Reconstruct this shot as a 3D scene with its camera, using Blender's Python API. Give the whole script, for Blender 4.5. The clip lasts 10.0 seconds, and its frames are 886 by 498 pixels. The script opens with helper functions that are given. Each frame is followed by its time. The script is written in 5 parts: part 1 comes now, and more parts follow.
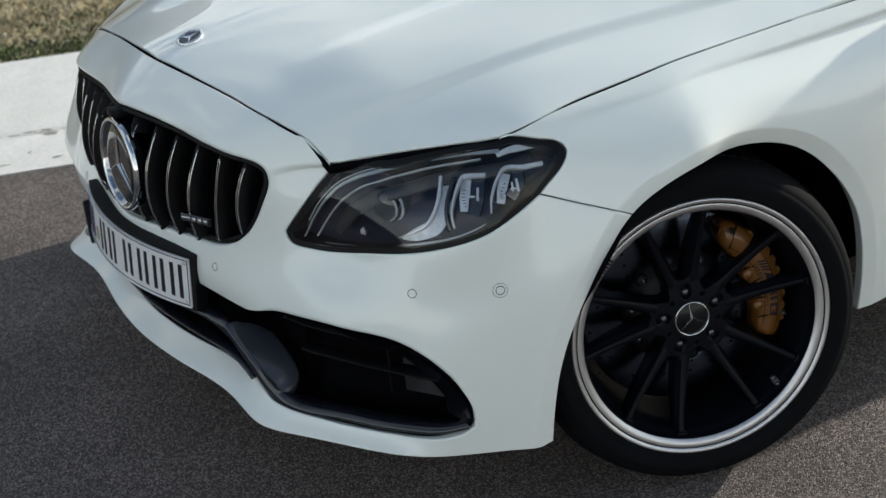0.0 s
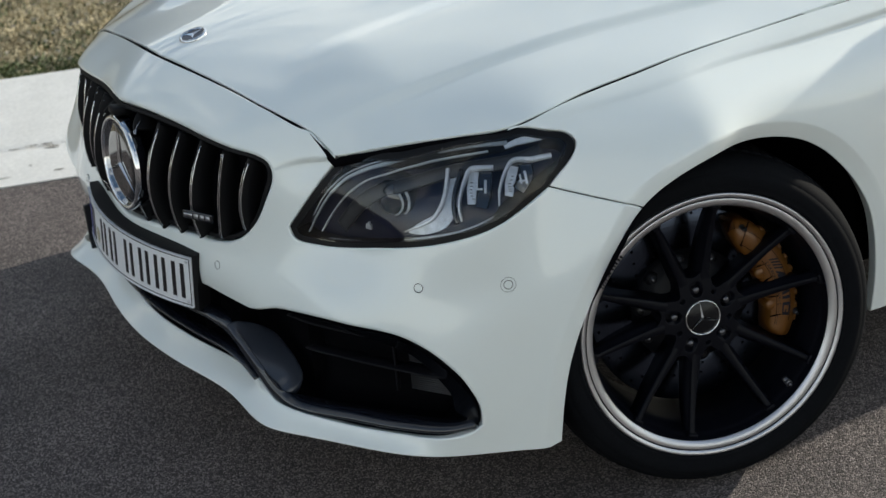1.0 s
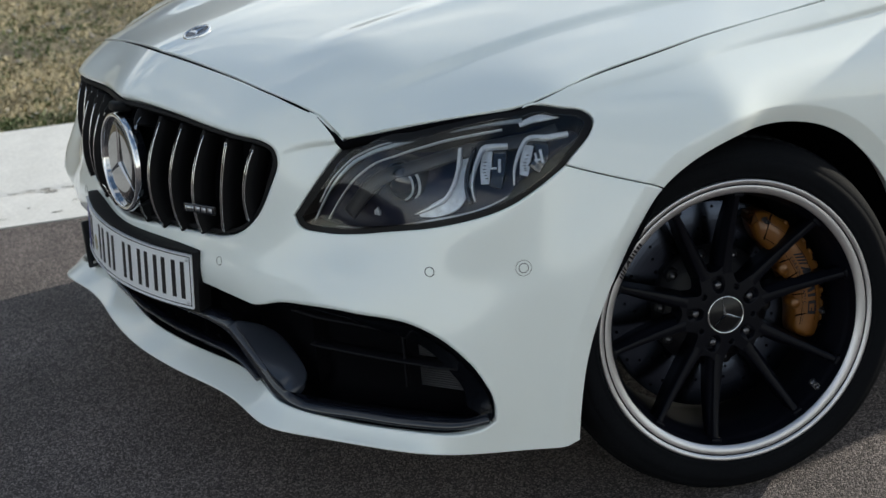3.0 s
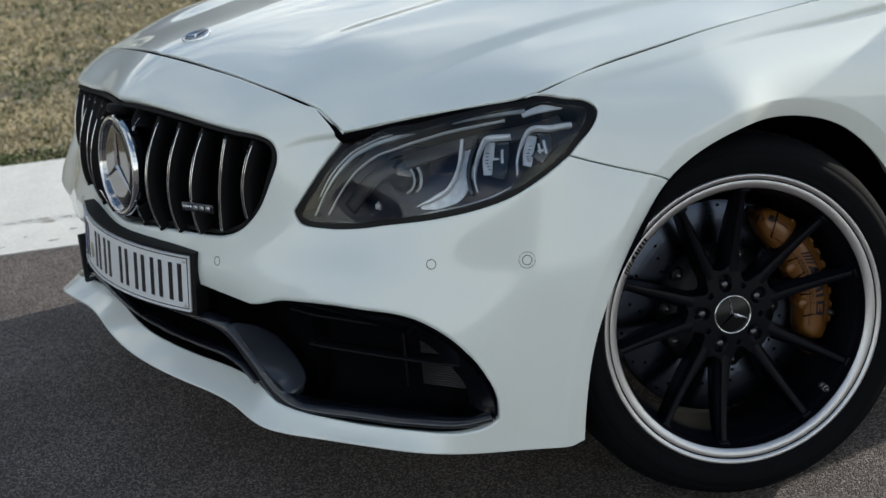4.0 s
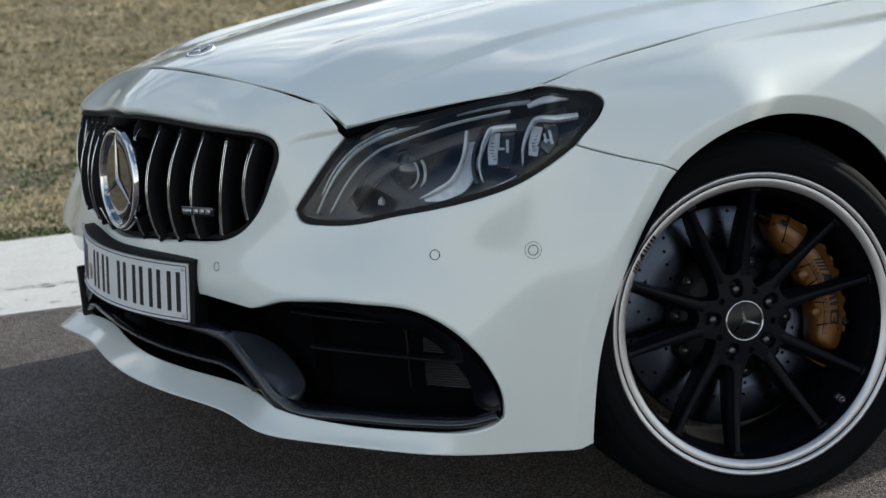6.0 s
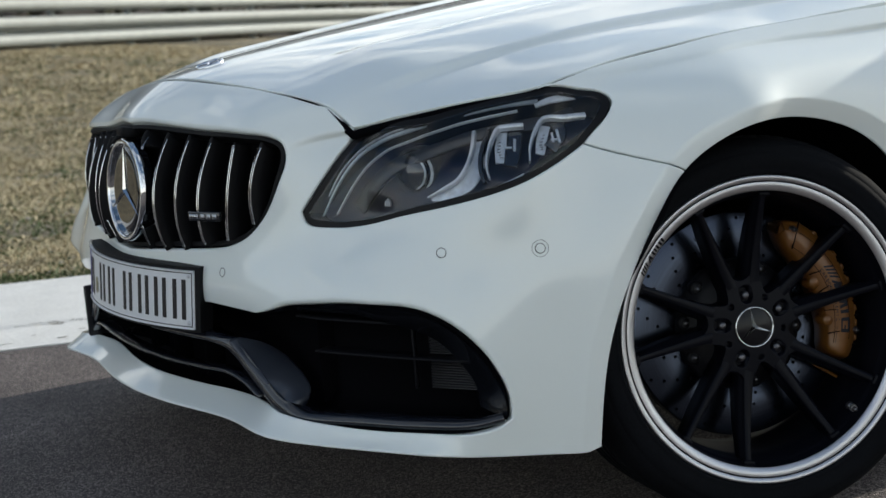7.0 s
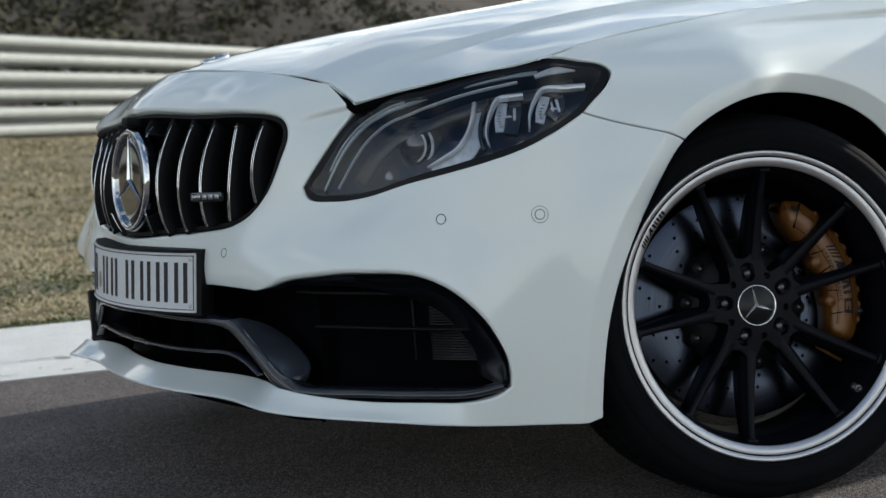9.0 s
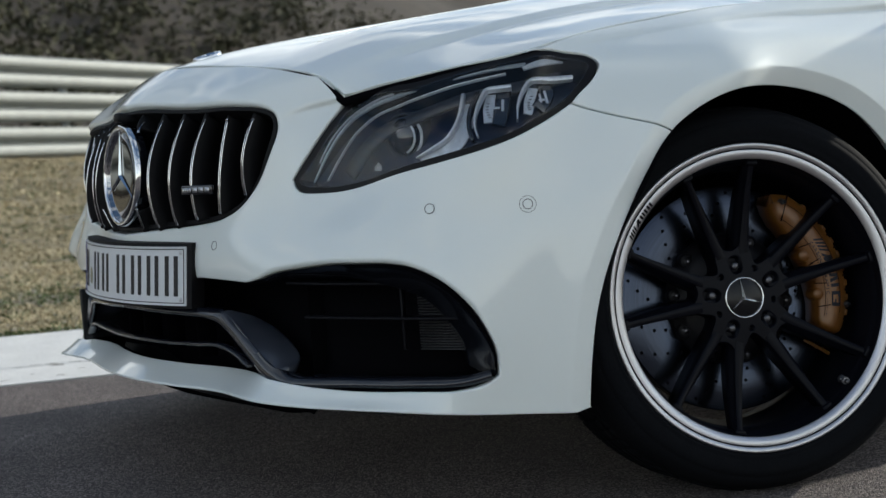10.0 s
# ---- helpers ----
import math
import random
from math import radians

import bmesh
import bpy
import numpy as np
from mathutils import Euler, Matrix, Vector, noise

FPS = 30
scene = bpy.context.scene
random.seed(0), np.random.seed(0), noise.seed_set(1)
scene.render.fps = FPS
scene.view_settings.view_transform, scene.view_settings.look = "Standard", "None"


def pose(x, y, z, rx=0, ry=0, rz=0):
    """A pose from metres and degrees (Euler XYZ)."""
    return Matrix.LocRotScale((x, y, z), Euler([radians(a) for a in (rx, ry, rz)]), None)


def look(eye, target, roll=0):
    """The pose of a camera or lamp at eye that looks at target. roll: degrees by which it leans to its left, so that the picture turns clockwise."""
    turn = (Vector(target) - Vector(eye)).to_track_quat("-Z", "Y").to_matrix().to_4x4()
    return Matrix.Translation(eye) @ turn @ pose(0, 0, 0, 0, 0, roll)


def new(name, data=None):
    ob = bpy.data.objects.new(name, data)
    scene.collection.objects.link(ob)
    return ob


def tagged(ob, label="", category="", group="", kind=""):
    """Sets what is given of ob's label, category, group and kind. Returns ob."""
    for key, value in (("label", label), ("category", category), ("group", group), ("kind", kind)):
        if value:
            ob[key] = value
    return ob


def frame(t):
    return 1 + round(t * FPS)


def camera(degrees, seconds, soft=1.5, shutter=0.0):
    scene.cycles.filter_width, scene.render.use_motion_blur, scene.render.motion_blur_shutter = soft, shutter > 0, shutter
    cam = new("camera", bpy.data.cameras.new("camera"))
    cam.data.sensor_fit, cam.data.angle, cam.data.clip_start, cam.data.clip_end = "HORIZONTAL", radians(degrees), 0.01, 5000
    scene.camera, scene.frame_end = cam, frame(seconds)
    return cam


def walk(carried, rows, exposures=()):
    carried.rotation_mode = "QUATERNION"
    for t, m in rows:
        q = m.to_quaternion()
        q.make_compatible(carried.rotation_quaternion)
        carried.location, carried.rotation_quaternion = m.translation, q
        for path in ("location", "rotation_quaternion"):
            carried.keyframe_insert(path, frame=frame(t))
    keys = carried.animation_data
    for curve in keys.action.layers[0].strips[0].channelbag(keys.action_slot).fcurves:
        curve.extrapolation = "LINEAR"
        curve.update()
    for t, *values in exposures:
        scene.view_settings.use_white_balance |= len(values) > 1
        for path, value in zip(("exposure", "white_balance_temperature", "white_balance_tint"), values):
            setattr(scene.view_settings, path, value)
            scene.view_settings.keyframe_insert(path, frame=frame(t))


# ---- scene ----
cam = camera(33.6, 10.0)
PATH = [
    (0, (-1.628, -2.782, 1.812), (-0.741, -1.245, 0.889), -5.4),
    (0.5, (-1.634, -2.775, 1.777), (-0.74, -1.232, 0.871), -5.3),
    (1, (-1.64, -2.766, 1.722), (-0.738, -1.211, 0.845), -5.3),
    (1.5, (-1.647, -2.757, 1.662), (-0.735, -1.191, 0.815), -5.3),
    (2, (-1.656, -2.749, 1.596), (-0.733, -1.171, 0.785), -5.2),
    (2.5, (-1.663, -2.742, 1.537), (-0.729, -1.152, 0.762), -5.1),
    (4, (-1.685, -2.73, 1.34), (-0.715, -1.106, 0.692), -5.0),
    (4.5, (-1.69, -2.73, 1.28), (-0.71, -1.095, 0.674), -4.9),
    (5, (-1.697, -2.73, 1.213), (-0.706, -1.085, 0.653), -4.8),
    (5.5, (-1.702, -2.732, 1.151), (-0.704, -1.076, 0.638), -4.8),
    (7, (-1.713, -2.744, 0.96), (-0.705, -1.054, 0.602), -4.6),
    (7.5, (-1.716, -2.751, 0.899), (-0.71, -1.051, 0.586), -4.6),
    (8, (-1.72, -2.76, 0.836), (-0.713, -1.055, 0.558), -4.5),
    (8.5, (-1.723, -2.767, 0.787), (-0.715, -1.058, 0.54), -4.5),
    (9, (-1.724, -2.775, 0.743), (-0.713, -1.063, 0.525), -4.5),
    (9.5, (-1.727, -2.786, 0.708), (-0.71, -1.075, 0.512), -4.4),
    (10, (-1.724, -2.795, 0.687), (-0.706, -1.083, 0.502), -4.4),
]
walk(cam, [(t, look(eye, target, roll)) for t, eye, target, roll in PATH], [(0, 0.11, 6880, 6), (10, 0.0, 6560, 7)])

# ---------- lens focus ----------
cam.data.dof.use_dof = True
cam.data.dof.focus_distance = 2.62
cam.data.dof.aperture_fstop = 6.3

# ---------- daylight ----------
SUN = Vector((0.95, 0.014, 0.30)).normalized()
world = bpy.data.worlds.new("sky")
scene.world = world
world.use_nodes = True


def build_sky():
    nt = world.node_tree
    nt.nodes.clear()
    out = nt.nodes.new("ShaderNodeOutputWorld")
    bg = nt.nodes.new("ShaderNodeBackground")
    sky = nt.nodes.new("ShaderNodeTexSky")
    sky.sky_type = "NISHITA"
    sky.sun_disc = False
    sky.sun_elevation = math.asin(SUN.z)
    sky.sun_rotation = math.atan2(SUN.x, SUN.y)
    sky.air_density, sky.dust_density, sky.ozone_density = 1.0, 0.4, 2.0
    # broken clouds drawn on a flat layer overhead
    tc = nt.nodes.new("ShaderNodeTexCoord")
    sep = nt.nodes.new("ShaderNodeSeparateXYZ")
    nt.links.new(tc.outputs["Generated"], sep.inputs[0])
    zc = nt.nodes.new("ShaderNodeMath")
    zc.operation = "MAXIMUM"
    zc.inputs[1].default_value = 0.06
    nt.links.new(sep.outputs["Z"], zc.inputs[0])
    comb = nt.nodes.new("ShaderNodeCombineXYZ")
    for k in ("X", "Y"):
        d = nt.nodes.new("ShaderNodeMath")
        d.operation = "DIVIDE"
        nt.links.new(sep.outputs[k], d.inputs[0])
        nt.links.new(zc.outputs[0], d.inputs[1])
        nt.links.new(d.outputs[0], comb.inputs[k])
    no = nt.nodes.new("ShaderNodeTexNoise")
    no.inputs["Scale"].default_value = 2.4
    no.inputs["Detail"].default_value = 7
    no.inputs["Roughness"].default_value = 0.55
    no.inputs["Distortion"].default_value = 0.4
    nt.links.new(comb.outputs[0], no.inputs["Vector"])
    ramp = nt.nodes.new("ShaderNodeValToRGB")
    ramp.color_ramp.elements[0].position = 0.415
    ramp.color_ramp.elements[1].position = 0.71
    low = nt.nodes.new("ShaderNodeMapRange")
    low.inputs[1].default_value, low.inputs[2].default_value = 0.05, 0.70
    low.inputs[3].default_value, low.inputs[4].default_value = 0.12, -0.09
    nt.links.new(sep.outputs["Z"], low.inputs[0])
    thick = nt.nodes.new("ShaderNodeMath")
    nt.links.new(no.outputs["Fac"], thick.inputs[0])
    nt.links.new(low.outputs[0], thick.inputs[1])
    nt.links.new(thick.outputs[0], ramp.inputs[0])
    mix = nt.nodes.new("ShaderNodeMix")
    mix.data_type = "RGBA"
    nt.links.new(ramp.outputs[0], mix.inputs["Factor"])
    nt.links.new(sky.outputs[0], mix.inputs[6])
    mix.inputs[7].default_value = (CLOUD, CLOUD * 1.0, CLOUD * 0.98, 1)
    nt.links.new(mix.outputs[2], bg.inputs[0])
    bg.inputs[1].default_value = SKY
    nt.links.new(bg.outputs[0], out.inputs[0])


SKY = 0.155
CLOUD = 10.5
build_sky()
sun_data = bpy.data.lights.new("sun", "SUN")
sun_data.energy, sun_data.angle, sun_data.color = 5.0, radians(0.6), (1.0, 0.95, 0.87)
sun = new("sun", sun_data)
sun.matrix_world = look(SUN * 50, (0, 0, 0))


# ---------- materials ----------
def material(name, color, rough=0.5, metal=0.0, coat=0.0, coat_rough=0.02, **extra):
    m = bpy.data.materials.new(name)
    m.use_nodes = True
    b = m.node_tree.nodes["Principled BSDF"]
    b.inputs["Base Color"].default_value = (*color, 1)
    b.inputs["Roughness"].default_value = rough
    b.inputs["Metallic"].default_value = metal
    b.inputs["Coat Weight"].default_value = coat
    b.inputs["Coat Roughness"].default_value = coat_rough
    for k, v in extra.items():
        b.inputs[k.replace("_", " ")].default_value = v
    return m


def grain(m, scale=60, low=0.7, high=1.25, bump=0.0, bump_scale=None, big=None, rough_var=0.0, dist=0.002):
    """Two scales of colour variation and fine relief, in metres of object space."""
    nt = m.node_tree
    b = nt.nodes["Principled BSDF"]
    base = tuple(b.inputs["Base Color"].default_value)
    tc = nt.nodes.new("ShaderNodeTexCoord")
    n1 = nt.nodes.new("ShaderNodeTexNoise")
    n1.inputs["Scale"].default_value, n1.inputs["Detail"].default_value = scale, 6
    nt.links.new(tc.outputs["Object"], n1.inputs["Vector"])
    n2 = nt.nodes.new("ShaderNodeTexNoise")
    n2.inputs["Scale"].default_value, n2.inputs["Detail"].default_value = big or scale / 25, 4
    nt.links.new(tc.outputs["Object"], n2.inputs["Vector"])
    add = nt.nodes.new("ShaderNodeMath")
    add.operation = "MULTIPLY_ADD"
    add.inputs[1].default_value = 0.6
    nt.links.new(n1.outputs["Fac"], add.inputs[0])
    half = nt.nodes.new("ShaderNodeMath")
    half.operation = "MULTIPLY"
    half.inputs[1].default_value = 0.4
    nt.links.new(n2.outputs["Fac"], half.inputs[0])
    nt.links.new(half.outputs[0], add.inputs[2])
    ramp = nt.nodes.new("ShaderNodeValToRGB")
    e = ramp.color_ramp.elements
    e[0].position, e[1].position = 0.32, 0.68
    e[0].color = tuple(c * low for c in base[:3]) + (1,)
    e[1].color = tuple(min(1, c * high) for c in base[:3]) + (1,)
    nt.links.new(add.outputs[0], ramp.inputs[0])
    nt.links.new(ramp.outputs[0], b.inputs["Base Color"])
    if bump:
        bn = nt.nodes.new("ShaderNodeBump")
        bn.inputs["Strength"].default_value, bn.inputs["Distance"].default_value = bump, dist
        if bump_scale:
            n3 = nt.nodes.new("ShaderNodeTexNoise")
            n3.inputs["Scale"].default_value, n3.inputs["Detail"].default_value = bump_scale, 5
            nt.links.new(tc.outputs["Object"], n3.inputs["Vector"])
            nt.links.new(n3.outputs["Fac"], bn.inputs["Height"])
        else:
            nt.links.new(n1.outputs["Fac"], bn.inputs["Height"])
        nt.links.new(bn.outputs[0], b.inputs["Normal"])
    return m


def aggregate(name):
    """Worn asphalt: stones of several greys set in dark binder, with lighter and darker areas."""
    m = material(name, (0.05, 0.047, 0.045), 0.85)
    nt = m.node_tree
    b = nt.nodes["Principled BSDF"]
    tc = nt.nodes.new("ShaderNodeTexCoord")
    v = nt.nodes.new("ShaderNodeTexVoronoi")
    v.inputs["Scale"].default_value = 300
    nt.links.new(tc.outputs["Object"], v.inputs["Vector"])
    sep = nt.nodes.new("ShaderNodeSeparateColor")
    nt.links.new(v.outputs["Color"], sep.inputs[0])
    ramp = nt.nodes.new("ShaderNodeValToRGB")
    e = ramp.color_ramp.elements
    e[0].position, e[0].color = 0.0, (0.031, 0.0255, 0.0240, 1)
    e[1].position, e[1].color = 1.0, (0.29, 0.243, 0.230, 1)
    mid = ramp.color_ramp.elements.new(0.55)
    mid.color = (0.088, 0.0725, 0.0685, 1)
    nt.links.new(sep.outputs[0], ramp.inputs[0])
    n2 = nt.nodes.new("ShaderNodeTexNoise")
    n2.inputs["Scale"].default_value, n2.inputs["Detail"].default_value = 2.5, 5
    nt.links.new(tc.outputs["Object"], n2.inputs["Vector"])
    r2 = nt.nodes.new("ShaderNodeMapRange")
    r2.inputs[1].default_value, r2.inputs[2].default_value, r2.inputs[3].default_value, r2.inputs[4].default_value = 0.3, 0.7, 0.75, 1.2
    nt.links.new(n2.outputs["Fac"], r2.inputs[0])
    mul = nt.nodes.new("ShaderNodeMix")
    mul.data_type, mul.blend_type = "RGBA", "MULTIPLY"
    mul.inputs["Factor"].default_value = 1.0
    nt.links.new(ramp.outputs[0], mul.inputs[6])
    nt.links.new(r2.outputs[0], mul.inputs[7])
    nt.links.new(mul.outputs[2], b.inputs["Base Color"])
    bn = nt.nodes.new("ShaderNodeBump")
    bn.invert = True
    bn.inputs["Strength"].default_value, bn.inputs["Distance"].default_value = 0.9, 0.003
    nt.links.new(v.outputs["Distance"], bn.inputs["Height"])
    nt.links.new(bn.outputs[0], b.inputs["Normal"])
    return m


PAINT = material("white_paint", (0.800, 0.845, 0.825), 0.32, 0.0, 1.0, 0.015)
GLOSS = material("gloss_black", (0.006, 0.007, 0.010), 0.12, 0, 0.6)
SATIN = material("satin_black", (0.008, 0.009, 0.012), 0.36, Specular_IOR_Level=0.35)
PLASTIC = grain(material("rough_black_plastic", (0.006, 0.006, 0.007), 0.6, Specular_IOR_Level=0.2), 300, 0.8, 1.2, 0.1)
# glossless black: the shade inside openings as colour; also seals, drillings and seams
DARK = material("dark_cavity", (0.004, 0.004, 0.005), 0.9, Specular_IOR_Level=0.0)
CHROME = material("chrome", (0.75, 0.76, 0.78), 0.08, 1.0)
RUBBER = grain(material("tyre_rubber", (0.006, 0.0065, 0.0078), 0.8, Specular_IOR_Level=0.04), 220, 0.8, 1.3, 0.15)
WHEEL_BLACK = material("wheel_black", (0.0030, 0.0034, 0.0062), 0.42, Specular_IOR_Level=0.12)
WING = material("wing_black", (0.010, 0.012, 0.018), 0.20, 0, 0.5, 0.05)
LIP = material("polished_lip", (0.60, 0.60, 0.62), 0.40, 1.0)
ASPHALT = aggregate("asphalt")
KERB = grain(material("white_road_paint", (0.78, 0.77, 0.74), 0.7), 70, 0.80, 1.06, 0.6, 120, 6, dist=0.002)
GRASS = grain(material("dry_grass_soil", (0.260, 0.218, 0.140), 0.9), 9, 0.4, 1.55, 0.9, 140, 1.3, dist=0.03)
STEEL = grain(material("galvanised_steel", (0.275, 0.295, 0.285), 0.6, 0.1), 5, 0.85, 1.1)
HILL = grain(material("scrub_hillside", (0.034, 0.0255, 0.0165), 0.95), 1.2, 0.45, 1.5, 0, None, 0.12)
STRAW = grain(material("dry_straw", (0.47, 0.395, 0.250), 0.8), 6, 0.6, 1.4)
GREEN = grain(material("grass_green", (0.075, 0.10, 0.03), 0.75), 5, 0.6, 1.4)
SHRUB = grain(material("shrub_leaves", (0.036, 0.036, 0.015), 0.9), 0.8, 0.5, 1.5)
STONE = grain(material("pale_stone", (0.34, 0.31, 0.27), 0.85), 40, 0.7, 1.2)
SEAL = material("seam_black", (0.02, 0.02, 0.02), 0.6)
VANE = material("vane_black", (0.005, 0.005, 0.007), 0.5, Specular_IOR_Level=0.15)
RADIATOR = material("radiator_grey", (0.05, 0.05, 0.055), 0.5, 0.4)


# ---------- mesh helpers ----------
def mesh_object(name, bm, mat, parent=None, label="", smooth=True, kind=""):
    me = bpy.data.meshes.new(name)
    bm.normal_update()
    bm.to_mesh(me)
    bm.free()
    if smooth:
        me.polygons.foreach_set("use_smooth", [True] * len(me.polygons))
    me.materials.append(mat)
    ob = new(name, me)
    if parent is not None:
        ob.parent = parent
    return tagged(ob, label, kind=kind)


def part(name, bm, mat, parent, label="", smooth=True):
    return mesh_object(name, bm, mat, parent, label, smooth)


def thing(name, label, category, at=(0, 0, 0), group=""):
    ob = new(name)
    ob.empty_display_size = 0.1
    ob.location = at
    return tagged(ob, label, category, group)


def spline_matrix(knots, at):
    """Weights of a natural cubic spline through values at the knots, evaluated at the places given."""
    k = np.asarray(knots, float)
    n, h = len(k), np.diff(np.asarray(knots, float))
    a, r = np.zeros((n, n)), np.zeros((n, n))
    a[0, 0] = a[-1, -1] = 1
    for i in range(1, n - 1):
        a[i, i - 1], a[i, i], a[i, i + 1] = h[i - 1], 2 * (h[i - 1] + h[i]), h[i]
        r[i, i - 1], r[i, i], r[i, i + 1] = 6 / h[i - 1], -6 / h[i - 1] - 6 / h[i], 6 / h[i]
    second = np.linalg.solve(a, r)
    at = np.atleast_1d(np.asarray(at, float))
    j = np.clip(np.searchsorted(k, at) - 1, 0, n - 2)
    hh = h[j]
    p, q = (k[j + 1] - at) / hh, (at - k[j]) / hh
    e = np.eye(n)
    c1, c2 = (p ** 3 - p) * hh ** 2 / 6, (q ** 3 - q) * hh ** 2 / 6
    return p[:, None] * e[j] + q[:, None] * e[j + 1] + c1[:, None] * second[j] + c2[:, None] * second[j + 1]


def beyond(y):
    """How far a point lies past the middle line, eased in across it."""
    y = np.asarray(y, float)
    w = 0.14
    return np.where(np.abs(y) < w, (y + w) ** 2 / (4 * w), np.maximum(y, 0))


def ease(a, b, x):
    t = np.clip((np.asarray(x, float) - a) / (b - a), 0, 1)
    return t * t * (3 - 2 * t)


def far_shift(far, z):
    """How much further forward the far half of the nose stands, by distance past the middle line and height."""
    return (.032 + .060 * ease(.28, .46, z) - .030 * ease(.68, .80, z)) * far + .045 * ease(.40, .50, z) * (1 - ease(.74, .80, z)) * np.maximum(far - .37, 0)


class Loft:
    """A smooth surface through section curves; mirrored in y where u is negative."""

    def __init__(self, us, vs, sections):
        self.us, self.vs, self.net = us, vs, np.array(sections, float)
        self.knots = us
        if us[0] == 0:
            self.knots = [-u for u in us[:0:-1]] + list(us)
            self.net = np.concatenate([self.net[:0:-1] * [1, -1, 1], self.net])

    def at(self, u, v):
        u, v = np.atleast_1d(np.asarray(u, float)), np.atleast_1d(np.asarray(v, float))
        mu, mv = spline_matrix(self.knots, np.abs(u)), spline_matrix(self.vs, v)
        p = np.einsum("ni,nj,ijk->nk", mu, mv, self.net)
        p[:, 1] *= np.where(u < 0, -1, 1)
        p = self.shaped(p, u, v)
        far = beyond(p[:, 1])
        p[:, 0] -= far_shift(far, p[:, 2])
        p[:, 2] -= 0.045 * far
        return p

    def shaped(self, p, u, v):
        return p

    def normal(self, u, v):
        e = 0.002
        u, v = np.atleast_1d(np.asarray(u, float)), np.atleast_1d(np.asarray(v, float))
        n = np.cross(self.at(u + e, v) - self.at(u - e, v), self.at(u, v + e) - self.at(u, v - e))
        return n / np.maximum(1e-9, np.linalg.norm(n, axis=1))[:, None]

    def uv(self, points):
        """The parameters of the surface points nearest to the points given."""
        gu, gv = np.meshgrid(np.linspace(self.us[0], self.us[-1], 90), np.linspace(self.vs[0], self.vs[-1], 60))
        gu, gv = gu.ravel(), gv.ravel()
        grid, found = self.at(gu, gv), []
        for p in np.array(points, float):
            i = int(np.argmin(((grid - p) ** 2).sum(1)))
            u, v = gu[i], gv[i]
            for _ in range(12):
                s, e = self.at([u, u + 1e-4, u], [v, v, v + 1e-4]), 1e-4
                j = np.array([(s[1] - s[0]) / e, (s[2] - s[0]) / e]).T
                d = np.linalg.lstsq(j, p - s[0], rcond=None)[0]
                u, v = np.clip(u + d[0], self.us[0], self.us[-1]), np.clip(v + d[1], self.vs[0], self.vs[-1])
            found.append((u, v))
        return np.array(found)


def curve_through(points, step):
    """An open smooth curve through points (any dimension), at even steps."""
    p = np.array(points, float)
    d = np.r_[0, np.cumsum(np.linalg.norm(np.diff(p, axis=0), axis=1))]
    n = max(2, int(round(d[-1] / step)) + 1)
    if len(p) == 2:
        return p[0] + np.linspace(0, 1, n)[:, None] * (p[1] - p[0])
    q = np.zeros((n, p.shape[1]))
    at = np.linspace(0, d[-1], n)
    tang = np.gradient(p, d, axis=0)
    j = np.clip(np.searchsorted(d, at) - 1, 0, len(p) - 2)
    h = (d[j + 1] - d[j])[:, None]
    t = ((at - d[j])[:, None]) / h
    q = ((2 * t ** 3 - 3 * t ** 2 + 1) * p[j] + (t ** 3 - 2 * t ** 2 + t) * h * tang[j]
         + (-2 * t ** 3 + 3 * t ** 2) * p[j + 1] + (t ** 3 - t ** 2) * h * tang[j + 1])
    return q


def mirrored(loop_half):
    """A closed outline across the middle line from its half with positive u, which starts and ends at u = 0."""
    other = loop_half[1:-1][::-1].copy()
    other[:, 0] *= -1
    return np.vstack([loop_half, other])


def inside(points, loop):
    x, y = points[:, 0], points[:, 1]
    a, b = loop, np.roll(loop, -1, axis=0)
    hit = np.zeros(len(points), bool)
    for (x0, y0), (x1, y1) in zip(a, b):
        if y0 != y1:
            cross = (y0 > y) != (y1 > y)
            hit ^= cross & (x < (x1 - x0) * (y - y0) / (y1 - y0) + x0)
    return hit


